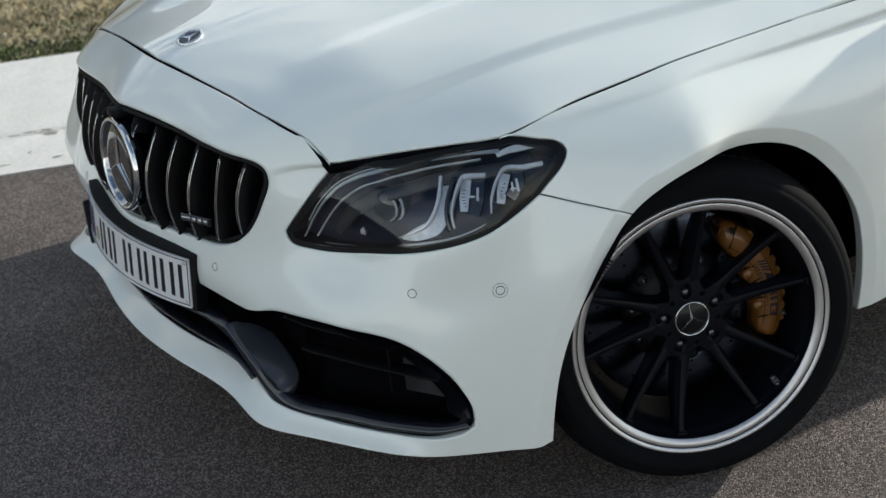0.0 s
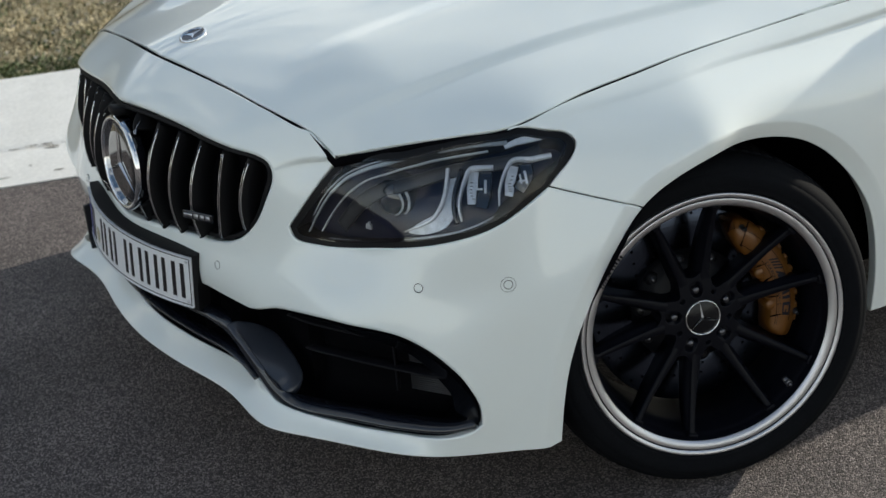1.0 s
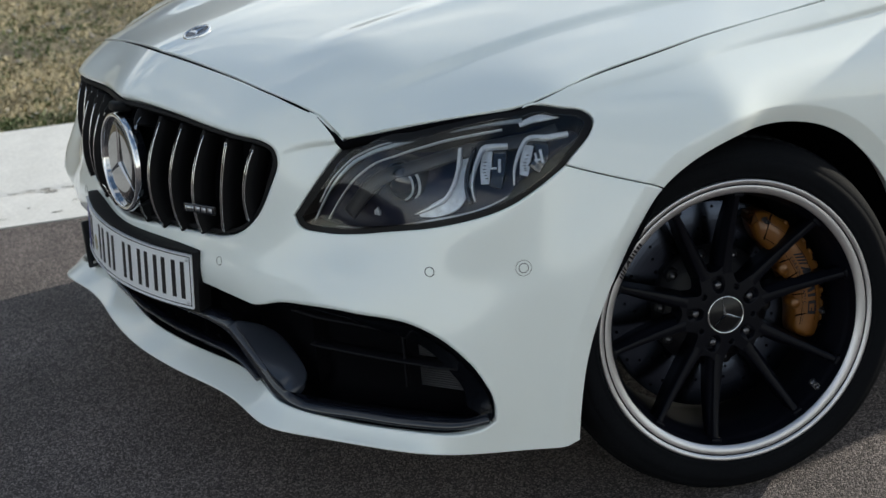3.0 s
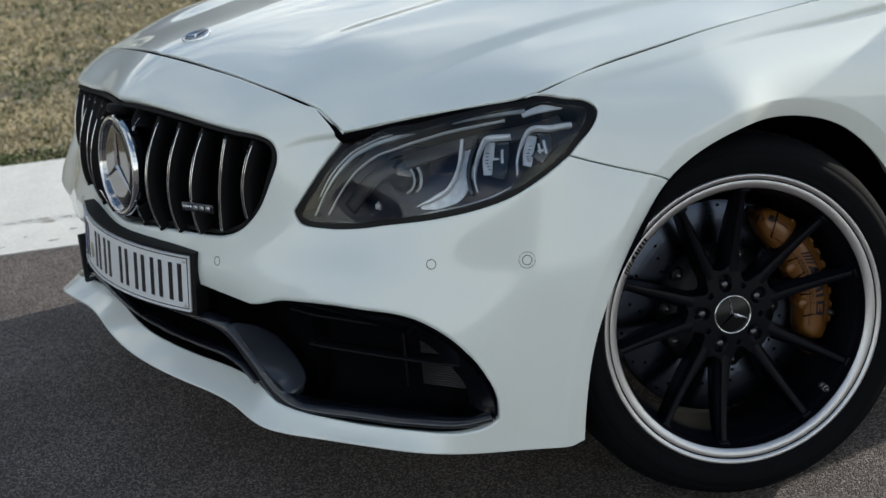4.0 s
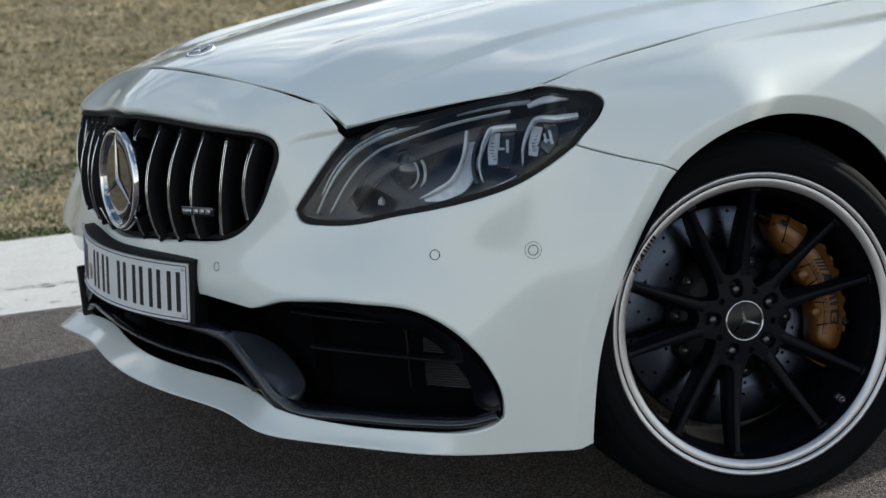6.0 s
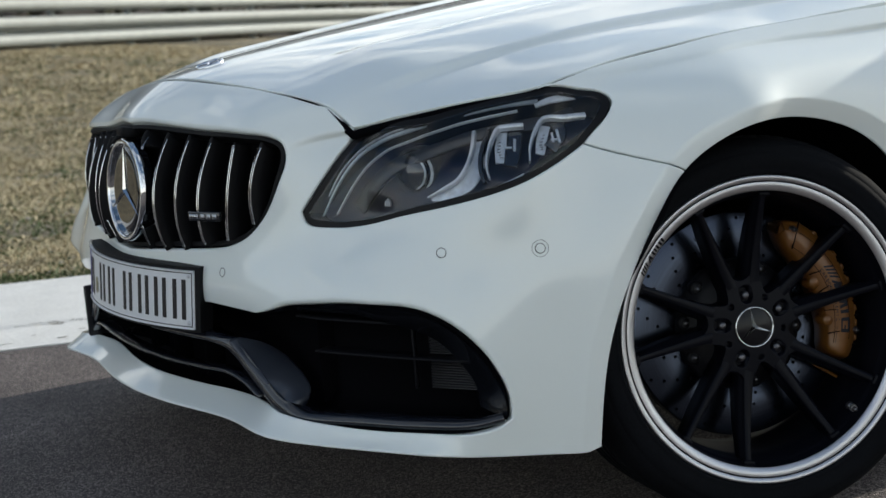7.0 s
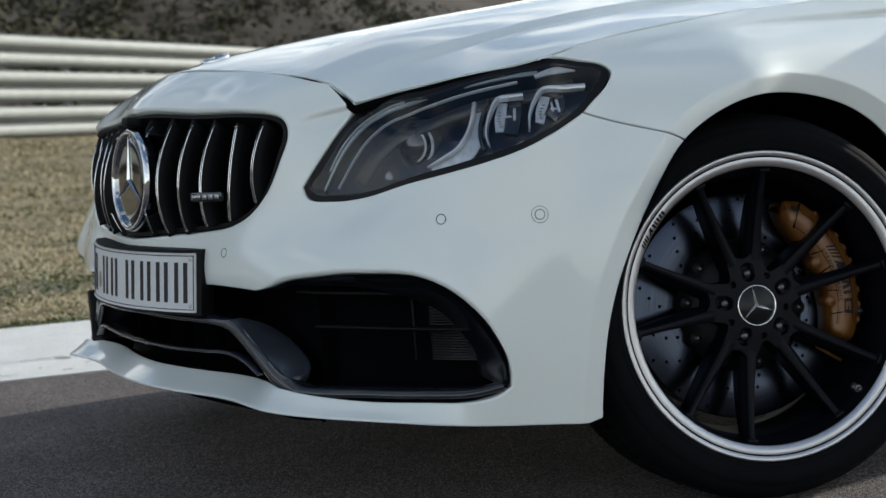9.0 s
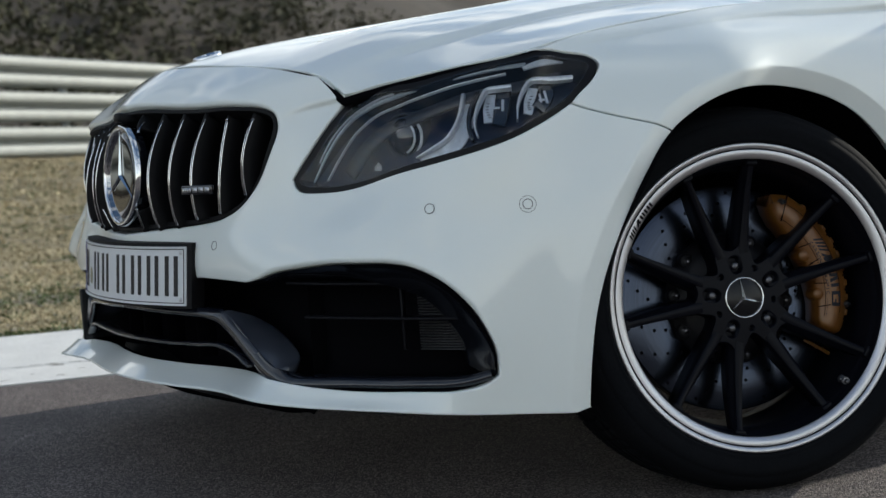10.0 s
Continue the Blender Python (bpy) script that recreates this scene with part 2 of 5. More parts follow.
def panel(name, surf, outer, holes, mat, parent, step=0.014, radius=0.003, depth=0.018, offset=0.0, label="", skirt=True, extra=None):
    """A sheet cut out of a surface along outlines in its parameters, with rounded, turned-in edges."""
    from mathutils.geometry import delaunay_2d_cdt
    loops = [outer, *holes]
    lo, hi = outer.min(0), outer.max(0)
    gu, gv = np.meshgrid(np.arange(lo[0] + step / 2, hi[0], step), np.arange(lo[1] + step / 2, hi[1], step))
    g = np.c_[gu.ravel(), gv.ravel()]
    if extra is not None:
        close = np.array([((extra - p) ** 2).sum(1).min() for p in g]) < (0.6 * step) ** 2
        g = np.vstack([g[~close], extra])
    keep = inside(g, outer)
    for h in holes:
        keep &= ~inside(g, h)
    rim = np.vstack(loops)
    g = g[keep]
    near = np.array([((rim - p) ** 2).sum(1).min() for p in g]) if len(g) else np.zeros(0)
    g = g[near > (0.4 * step) ** 2]
    edges, first = [], 0
    for l in loops:
        edges += [(first + i, first + (i + 1) % len(l)) for i in range(len(l))]
        first += len(l)
    pts = [Vector(p) for p in np.vstack([rim, g])]
    verts, _, faces, *_ = delaunay_2d_cdt(pts, edges, [], 0, 1e-6)
    v2 = np.array([tuple(v) for v in verts])
    f = np.array([x for x in faces if len(x) == 3])
    mid = v2[f].mean(1)
    ok = inside(mid, outer)
    for h in holes:
        ok &= ~inside(mid, h)
    f = f[ok]
    n3 = surf.normal(v2[:, 0], v2[:, 1])
    p3 = surf.at(v2[:, 0], v2[:, 1]) + offset * n3
    fl = np.cross(p3[f[:, 1]] - p3[f[:, 0]], p3[f[:, 2]] - p3[f[:, 0]])
    flip = (fl * n3[f[:, 0]]).sum(1) < 0
    f[flip] = f[flip][:, ::-1]
    vs, fs, ns = [tuple(p) for p in p3], [tuple(int(i) for i in x) for x in f], [tuple(n) for n in n3]
    if skirt:
        for k, l in enumerate(loops):
            n = surf.normal(l[:, 0], l[:, 1])
            p = surf.at(l[:, 0], l[:, 1]) + offset * n
            t = np.roll(p, -1, 0) - np.roll(p, 1, 0)
            out = np.cross(t, n)
            out /= np.maximum(1e-9, np.linalg.norm(out, axis=1))[:, None]
            area = (l[:, 0] * np.roll(l[:, 1], -1) - np.roll(l[:, 0], -1) * l[:, 1]).sum()
            c = surf.at(*(l.mean(0)[:, None]))[0]
            probe = l + 1e-3 * np.c_[np.roll(l, -1, 0) - np.roll(l, 1, 0)][:, ::-1] * [1, -1] / np.linalg.norm(np.roll(l, -1, 0) - np.roll(l, 1, 0), axis=1)[:, None] * 3
            q = surf.at(probe[:, 0], probe[:, 1]) + offset * n
            side = inside(probe, outer)
            for h in holes:
                side &= ~inside(probe, h)
            sgn = np.sign((out * (q - p)).sum(1)) * np.where(side, -1, 1)
            sgn = np.where(sgn.sum() >= 0, 1, -1)
            out = out * sgn
            rr = radius(l)[:, None] if callable(radius) else radius
            rings = []
            for a in (0, 22, 45, 67, 90):
                ca, sa = math.cos(radians(a)), math.sin(radians(a))
                rings.append((p + rr * sa * out - rr * (1 - ca) * n, ca * n + sa * out))
            turn_in = -n
            low = l[:, 1] < 0.02
            if name == "bumper" and low.any():
                turn_in = turn_in.copy()
                turn_in[low, 2] = 0.15
                turn_in /= np.linalg.norm(turn_in, axis=1)[:, None]
            rings.append((rings[-1][0] + depth * turn_in, out))
            base = len(vs)
            m = len(l)
            for r, nn in rings:
                vs += [tuple(x) for x in r]
                ns += [tuple(x) for x in nn]
            for r in range(len(rings) - 1):
                for i in range(m):
                    j = (i + 1) % m
                    quad = (base + r * m + i, base + r * m + j, base + (r + 1) * m + j, base + (r + 1) * m + i)
                    a, b, c4 = (np.array(vs[quad[x]]) for x in (0, 1, 3))
                    if np.dot(np.cross(b - a, c4 - a), np.array(ns[quad[3]])) < 0:
                        quad = quad[::-1]
                    fs.append(quad)
    me = bpy.data.meshes.new(name)
    me.from_pydata(vs, [], fs)
    me.polygons.foreach_set("use_smooth", [True] * len(fs))
    me.normals_split_custom_set_from_vertices(ns)
    me.materials.append(mat)
    ob = new(name, me)
    ob.parent = parent
    return tagged(ob, label)

# ---------- the car: front skin, lofted through section curves from the lip upwards ----------
SKIN_U = [0, 0.205, 0.41, 0.53, 0.66, 0.86, 0.98, 1.07, 1.17, 1.40, 1.65, 2.15]
SKIN_V = [0, 0.05, 0.15, 0.23, 0.31, 0.41, 0.51, 0.60]
S_MIDDLE = [(-.818, 0, .216), (-.757, 0, .254), (-.755, 0, .34), (-.783, 0, .43), (-.785, 0, .515), (-.782, 0, .63), (-.760, 0, .742), (-.660, 0, .815)]
S_PLATE = [(-.799, -.20, .2185), (-.735, -.20, .256), (-.728, -.20, .34), (-.757, -.20, .43), (-.745, -.20, .515), (-.735, -.20, .63), (-.716, -.20, .736), (-.638, -.20, .806)]
S_GRILLE = [(-.775, -.40, .2255), (-.715, -.395, .260), (-.705, -.40, .34), (-.722, -.40, .44), (-.705, -.395, .515), (-.690, -.40, .62), (-.680, -.40, .727), (-.606, -.40, .786)]
S_KNEE = [(-.775, -.52, .2285), (-.728, -.51, .260), (-.705, -.50, .36), (-.692, -.50, .44), (-.668, -.485, .515), (-.635, -.50, .60), (-.610, -.50, .70), (-.578, -.499, .764)]
S_LAMP_IN = [(-.718, -.605, .2205), (-.688, -.600, .245), (-.680, -.61, .35), (-.662, -.61, .445), (-.630, -.60, .51), (-.585, -.602, .575), (-.558, -.620, .66), (-.512, -.608, .743)]
S_LAMP = [(-.603, -.763, .2125), (-.586, -.752, .240), (-.585, -.765, .34), (-.573, -.761, .442), (-.545, -.759, .52), (-.515, -.757, .605), (-.470, -.750, .69), (-.400, -.706, .765)]
S_CORNER = [(-.515, -.82, .197), (-.505, -.828, .250), (-.500, -.835, .34), (-.480, -.835, .44), (-.437, -.838, .525), (-.400, -.840, .64), (-.345, -.82, .72), (-.310, -.775, .782)]
S_SIDE = [(-.417, -.862, .187), (-.410, -.866, .25), (-.400, -.87, .34), (-.385, -.872, .44), (-.345, -.878, .53), (-.290, -.855, .675), (-.250, -.835, .745), (-.230, -.787, .801)]
S_ARCH = [(-.335, -.893, .180), (-.335, -.900, .25), (-.325, -.905, .34), (-.300, -.91, .44), (-.250, -.918, .54), (-.170, -.938, .635), (-.120, -.90, .745), (-.100, -.797, .819)]
S_WHEEL = [(.050, -.930, .180), (.050, -.932, .25), (.050, -.936, .34), (.050, -.940, .44), (.050, -.946, .55), (.050, -.953, .66), (.050, -.922, .765), (.050, -.808, .836)]
S_WING = [(.300, -.940, .180), (.300, -.945, .25), (.300, -.950, .34), (.300, -.955, .44), (.300, -.960, .55), (.300, -.956, .66), (.300, -.922, .765), (.300, -.831, .851)]
S_DOOR = [(.850, -.910, .180), (.850, -.920, .25), (.850, -.922, .34), (.850, -.915, .44), (.850, -.915, .55), (.850, -.918, .66), (.850, -.915, .765), (.850, -.860, .880)]


ARCH_FRONT = [(-.166, -.941, .629), (-.220, -.926, .545), (-.262, -.917, .482), (-.294, -.912, .419), (-.316, -.907, .354), (-.329, -.904, .289), (-.334, -.897, .19)]
ARCH_REAR = [(-.166, -.941, .629), (-.108, -.957, .667), (-.053, -.963, .684), (.018, -.956, .691), (.095, -.946, .686), (.16, -.946, .672), (.22, -.951, .651), (.270, -.957, .615), (.332, -.96, .547), (.386, -.956, .466), (.413, -.951, .38), (.421, -.947, .29), (.421, -.942, .21)]


def softened(c, passes):
    """The curve with its unevenness smoothed out, its ends kept."""
    c = c.copy()
    for _ in range(passes):
        c[1:-1] = 0.25 * c[:-2] + 0.5 * c[1:-1] + 0.25 * c[2:]
    return c


ARCH_XZ = softened(curve_through([(p[0], p[2]) for p in ARCH_FRONT[::-1] + ARCH_REAR[1:]], 0.009), 40)


CREASE_U, CREASE_V = (1.0, 1.13, 1.27, 1.46, 1.60, 1.82, 2.15), (.568, .565, .563, .559, .556, .556, .556)


class Skin(Loft):
    """The front skin with its shoulder crease, the turned-in wheel arch edge and the lamp brow."""

    def shaped(self, p, u, v):
        a = np.abs(u)
        # shoulder: a scoop just below the crease, deeper towards the door
        crease = np.interp(a, CREASE_U, CREASE_V)
        depth = 0.016 * (0.40 * ease(1.02, 1.16, a) + 0.60 * ease(1.15, 1.75, a))
        scoop = np.where(v < crease, np.exp(-((crease - v) / 0.028) ** 2), np.exp(-((v - crease) / 0.010) ** 2))
        sign = np.where(u < 0, -1, 1)
        p[:, 1] += sign * depth * scoop
        # arch edge: turned in towards the opening
        near = (a > 1.0) & (a < 2.0)
        if near.any():
            q = p[near][:, [0, 2]]
            best = np.full(len(q), 9.0)
            for s, e in zip(ARCH_XZ[:-1], ARCH_XZ[1:]):
                t = np.clip(((q - s) @ (e - s)) / ((e - s) @ (e - s)), 0, 1)
                best = np.minimum(best, np.linalg.norm(q - s - t[:, None] * (e - s), axis=1))
            best = np.where(inside(q, ARCH_XZ), -best, best)
            top = ease(0.45, 0.62, q[:, 1]) * 0.6 + 0.4
            p[near, 1] += sign[near] * 0.017 * top * np.clip(1 - best / 0.034, 0, 1.4)
        # brow: a soft step that runs from the grille into the lamp's upper corner
        line = 0.50 + (a - 0.50) * 0.64
        run = ease(0.47, 0.54, a) * (1 - ease(0.60, 0.66, a))
        d = v - line
        p[:, 0] += 0.0095 * run * np.where(d < 0, np.exp(-(d / 0.034) ** 2), np.exp(-(d / 0.009) ** 2))
        return p


SECTIONS = [S_MIDDLE, S_PLATE, S_GRILLE, S_KNEE, S_LAMP_IN, S_LAMP, S_CORNER, S_SIDE, S_ARCH, S_WHEEL, S_WING, S_DOOR]
skin = Skin(SKIN_U, SKIN_V, SECTIONS)
plain = Loft(SKIN_U, SKIN_V, SECTIONS)

# bonnet: heights over the plan, by distance from the middle line
HOOD_U = [0, 0.15, 0.30, 0.45, 0.60, 0.75, 0.90]
HOOD_V = [-0.70, -0.60, -0.45, -0.25, 0.05, 0.40, 0.95]
HOOD_Z = [
    (0.804, 0.83, 0.856, 0.881, 0.913, 0.946, 0.989),
    (0.794, 0.821, 0.85, 0.878, 0.912, 0.947, 0.992),
    (0.77, 0.803, 0.839, 0.87, 0.907, 0.944, 0.992),
    (0.735, 0.775, 0.819, 0.853, 0.895, 0.933, 0.979),
    (0.661, 0.712, 0.772, 0.828, 0.873, 0.911, 0.959),
    (0.588, 0.65, 0.73, 0.805, 0.846, 0.881, 0.928),
    (0.521, 0.582, 0.672, 0.759, 0.811, 0.84, 0.882),
]


class Bonnet(Loft):
    """The bonnet with its two long raised domes; its outer edge meets the lamp and the wing."""
    edge = None

    def shaped(self, p, u, v):
        a = np.abs(u)
        inner, outer = 0.315 + 0.12 * (v + 0.40), 0.525 + 0.24 * (v + 0.45)
        rise = ease(-0.05, 0.035, a - inner) * (1 - ease(-0.004, 0.028, a - outer)) * ease(-0.56, -0.38, v)
        p[:, 2] += 0.011 * rise
        # the front corner curls down to the lamp
        p[:, 2] -= 0.017 * np.exp(-((a - 0.570) / 0.040) ** 2 - ((v + 0.580) / 0.050) ** 2)
        if self.edge is not None:
            ex, eu, ez = self.edge
            at, wide = np.interp(v, ex, eu), np.interp(v, [-.57, -.50, -.42], [.09, .11, .16])
            p[:, 2] += np.interp(v, ex, ez) * np.clip(1 + (a - at) / wide, 0, 1.2) ** 2 * ease(-0.61, -0.565, v)
        return p


hood_surf = Bonnet(HOOD_U, HOOD_V, [[(x, -u, z) for x, z in zip(HOOD_V, row)] for u, row in zip(HOOD_U, HOOD_Z)])

car = thing("car", "white sports coupe parked with its front wheels turned", "car")

# ---------- outlines of the body panels, as curves on the skin ----------
SEAM_FRONT = [(-.660, 0, .815), (-.648, -.121, .811), (-.625, -.27, .799), (-.612, -.369, .79), (-.594, -.451, .778), (-.578, -.499, .764)]
SEAM_SIDE = [(-.578, -.499, .764), (-.566, -.555, .727)]
LAMP_INNER = [(-.566, -.555, .727), (-.606, -.520, .655), (-.641, -.487, .592)]
LAMP_LOW = [(-.641, -.487, .592), (-.640, -.491, .575), (-.615, -.543, .565), (-.585, -.602, .570), (-.550, -.67, .584), (-.500, -.765, .607), (-.461, -.802, .619), (-.419, -.831, .634), (-.365, -.848, .656), (-.300, -.839, .683)]
LAMP_OUTER = [(-.300, -.839, .683), (-.281, -.852, .707), (-.245, -.84, .728), (-.232, -.837, .749), (-.241, -.821, .765), (-.272, -.809, .775), (-.313, -.774, .779), (-.333, -.766, .777)]
LAMP_TOP = [(-.333, -.766, .777), (-.351, -.747, .772), (-.390, -.714, .767), (-.429, -.682, .761), (-.466, -.645, .752), (-.508, -.612, .744), (-.566, -.555, .727)]
WING_SEAM = [(-.300, -.839, .683), (-.250, -.885, .665), (-.195, -.935, .646), (-.166, -.941, .629)]
HOOD_SEAM = [(-.333, -.766, .777), (-.252, -.785, .798), (-.188, -.784, .808), (-.071, -.797, .823), (.053, -.807, .836), (.181, -.817, .842), (.309, -.832, .852)]
GRILLE = [(-.762, 0, .742), (-.740, -.084, .74), (-.719, -.182, .735), (-.705, -.289, .732), (-.685, -.378, .728), (-.668, -.432, .725), (-.656, -.456, .712), (-.660, -.466, .69), (-.672, -.45, .64), (-.684, -.414, .578), (-.699, -.378, .546), (-.720, -.335, .53), (-.732, -.262, .519), (-.748, -.146, .508), (-.785, 0, .498)]
LOW_TOP = [(-.785, 0, .41), (-.770, -.20, .413), (-.763, -.287, .415)]
LOW_STEP = [(-.763, -.287, .415), (-.735, -.42, .414)]
INTAKE_TOP = [(-.735, -.42, .414), (-.713, -.45, .423), (-.703, -.493, .44), (-.691, -.541, .449), (-.630, -.653, .451), (-.573, -.761, .442), (-.540, -.797, .415), (-.494, -.825, .352), (-.475, -.840, .295), (-.474, -.836, .262)]
INTAKE_LOW = [(-.474, -.836, .262), (-.490, -.832, .25), (-.511, -.825, .245), (-.533, -.80, .241), (-.586, -.739, .24), (-.653, -.642, .241), (-.721, -.539, .256), (-.730, -.507, .26)]


def on_skin(points, step=0.008, soft=4):
    return plain.uv(softened(curve_through(points, step), soft))


# the bonnet's outer edge follows the lamp's upper edge and the wing
edge_line = np.vstack([curve_through(SEAM_SIDE, 0.007)[:-1], softened(np.vstack([curve_through(LAMP_TOP[::-1], 0.01)[:-1], curve_through(HOOD_SEAM, 0.01)]), 8)])
rest = edge_line[edge_line[:, 1] < -.5545]
hood_surf.edge = (rest[:, 0], -rest[:, 1], softened(rest[:, 2:] - hood_surf.at(-rest[:, 1], rest[:, 0])[:, 2:], 10)[:, 0])


def inset(loop, d):
    """The outline moved inwards by d."""
    t = np.roll(loop, -1, 0) - np.roll(loop, 1, 0)
    n = np.c_[-t[:, 1], t[:, 0]] / np.maximum(1e-9, np.linalg.norm(t, axis=1))[:, None]
    area = (loop[:, 0] * np.roll(loop[:, 1], -1) - np.roll(loop[:, 0], -1) * loop[:, 1]).sum()
    d = np.asarray(d, float).reshape(-1, 1)
    return loop + n * d * (1 if area > 0 else -1)


def along(us, vs, offsets):
    """Rows of parameters beside a line, for creases finer than the sheet's own grid."""
    rows = [np.c_[us, vs + o] for o in offsets]
    r = np.vstack(rows)
    return np.vstack([r, r * [-1, 1]])


brow_u = np.arange(0.46, 0.66, 0.006)
BROW = along(brow_u, 0.50 + (brow_u - 0.50) * 0.64, (-.040, -.026, -.014, -.006, 0, .004, .008, .013, .02))
fold_u = np.arange(1.06, 2.12, 0.010)
arch_line = on_skin(ARCH_FRONT[::-1] + ARCH_REAR[1:], 0.009, 40)
arch_split = int(np.argmin(((arch_line - plain.uv([ARCH_REAR[0]])[0]) ** 2).sum(1)))
arch_fore, arch_aft = arch_line[:arch_split + 1][::-1], arch_line[arch_split:]
_t = np.gradient(arch_line, axis=0)
_n = np.c_[-_t[:, 1], _t[:, 0]] / np.linalg.norm(_t, axis=1)[:, None]
FLARE = np.vstack([arch_line + _n * d for d in (.006, .014, .022, .030, .0325, .0345, .0375, .043)])
FLARE = np.vstack([FLARE, FLARE * [-1, 1]])
FOLD = along(fold_u, np.interp(fold_u, CREASE_U, CREASE_V), (-.045, -.034, -.024, -.015, -.007, 0, .005, .010, .016))
lip_end = arch_fore[-1]
wing_seam = on_skin(WING_SEAM[:-1] + [tuple(plain.at(*arch_fore[0][:, None])[0])])
wing_seam[-1] = arch_fore[0]
lip_line = np.c_[np.linspace(lip_end[0], 0, 90), np.full(90, 0.003)]
half_outline = np.vstack([on_skin(s)[:-1] for s in (SEAM_FRONT, SEAM_SIDE, LAMP_INNER, LAMP_LOW)] + [wing_seam[:-1], arch_fore, lip_line[2:]])
half_outline[0, 0] = half_outline[-1, 0] = 0
grille_half = on_skin(GRILLE)
grille_half[0, 0] = grille_half[-1, 0] = 0
lower_half = np.vstack([on_skin(s)[:-1] for s in (LOW_TOP, LOW_STEP, INTAKE_TOP, INTAKE_LOW)] + [curve_through([plain.uv([INTAKE_LOW[-1]])[0], (.47, .050), (.41, .049), (.30, .048), (.205, .047), (.10, .0465), (0, .046)], 0.008)])
lower_half[0, 0] = lower_half[-1, 0] = 0
grille_loop, lower_loop = mirrored(grille_half), mirrored(lower_half)


def edge_round(loop):
    """How softly the bumper's sheet turns in: widest over the outer intakes, tight along the lip and the seams."""
    u, v = np.abs(loop[:, 0]), loop[:, 1]
    over = ease(.42, .52, u) * ease(.10, .17, v) * (1 - ease(.245, .255, v)) * (1 - ease(.96, 1.0, u))
    ring = (u < .49) * ease(.27, .30, v) * (1 - ease(.535, .54, v))
    return 0.0035 + 0.0050 * over + 0.0045 * ring


bumper_loop = mirrored(half_outline)
bumper_gap = 0.0032 + 0.0012 * (np.abs(bumper_loop[:, 0]) < .64) * (bumper_loop[:, 1] > .5)
panel("bumper", skin, inset(bumper_loop, bumper_gap), [inset(grille_loop, -edge_round(grille_loop)), inset(lower_loop, -edge_round(lower_loop))], PAINT, car, radius=edge_round, depth=0.03, step=0.012, extra=np.vstack([BROW, FLARE]))

rear_u = SKIN_U[-1] - 0.02
arch_uv = arch_aft
seam_uv = on_skin(HOOD_SEAM, 0.01)
back = np.array([(rear_u, v) for v in np.linspace(arch_uv[-1, 1], 0.59, 40)])
sill = np.c_[np.linspace(arch_uv[-1, 0], rear_u, 40), np.full(40, arch_uv[-1, 1])]
top = np.c_[np.linspace(rear_u, seam_uv[-1, 0], 40), np.linspace(0.59, seam_uv[-1, 1], 40)]
wing = np.vstack([wing_seam[:-1], arch_uv[:-1], sill[:-1], back[:-1], top[:-1], seam_uv[::-1][:-1], on_skin(LAMP_OUTER[::-1])[:-1]])
for side in (1, -1):
    panel("fender", skin, inset(wing, 0.0032) * [side, 1], [], PAINT, car, radius=0.003, step=0.011, extra=np.vstack([FOLD, FLARE]))

hood_half = np.vstack([[(-p[1], p[0]) for p in curve_through(SEAM_FRONT, 0.01)[:-1]], [(-p[1], p[0]) for p in edge_line]] + [np.array([(.845, .45), (.86, .60), (.80, .80), (.55, .90), (.25, .94), (0, .95)])])
hood_half[0, 0] = 0
hood_loop = mirrored(hood_half)
hood_gap = 0.0040 + 0.0012 * (1 - ease(-.36, -.30, hood_loop[:, 1]))
dome_v = np.arange(-.55, .86, .014)
DOME = np.vstack([np.c_[.525 + .24 * (dome_v + .45) + o, dome_v] for o in (-.012, -.004, .003, .010, .017, .024, .031)] + [np.c_[.315 + .12 * (dome_v + .40) + o, dome_v] for o in (-.05, -.036, -.022, -.008, .006, .020, .034)])
DOME = np.vstack([DOME, DOME * [-1, 1]])
panel("hood", hood_surf, inset(hood_loop, hood_gap), [], PAINT, car, step=0.015, radius=0.0025, depth=0.005, extra=DOME)

# rubber seal under the bonnet's gap
for side in (1, -1):
    c = np.vstack([curve_through(SEAM_FRONT, 0.01)[:-1], edge_line])
    c = c * [1, side, 1]
    far = beyond(c[:, 1])
    c[:, 0] -= far_shift(far, c[:, 2])
    c[:, 2] -= 0.045 * far + 0.0028
    c[:, 0] += 0.001
    t3 = np.gradient(c, axis=0)
    ring = []
    bm = bmesh.new()
    for p, t in zip(c, t3):
        s = np.cross(t, (0, 0, 1.0))
        s /= np.linalg.norm(s)
        ring.append([bm.verts.new(p + s * a + np.array([0, 0, h])) for a, h in ((-.0032, -.0015), (-.0025, 0), (.0025, 0), (.0032, -.0015), (.0032, -.014), (-.0032, -.014))])
    for a, b in zip(ring[:-1], ring[1:]):
        for i in range(6):
            bm.faces.new((a[i], a[(i + 1) % 6], b[(i + 1) % 6], b[i]))
    bmesh.ops.recalc_face_normals(bm, faces=bm.faces)
    part("hood_seal", bm, DARK, car, "black rubber seal in the bonnet gap")

# dark core behind the openings: added black blocks in place of interior shade
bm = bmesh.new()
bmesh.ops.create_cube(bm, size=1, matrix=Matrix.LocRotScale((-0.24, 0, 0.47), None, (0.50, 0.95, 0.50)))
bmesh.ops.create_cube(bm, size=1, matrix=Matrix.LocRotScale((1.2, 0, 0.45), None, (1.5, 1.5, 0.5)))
part("shade_core", bm, DARK, car, "black blocks standing in for the shade inside the body")


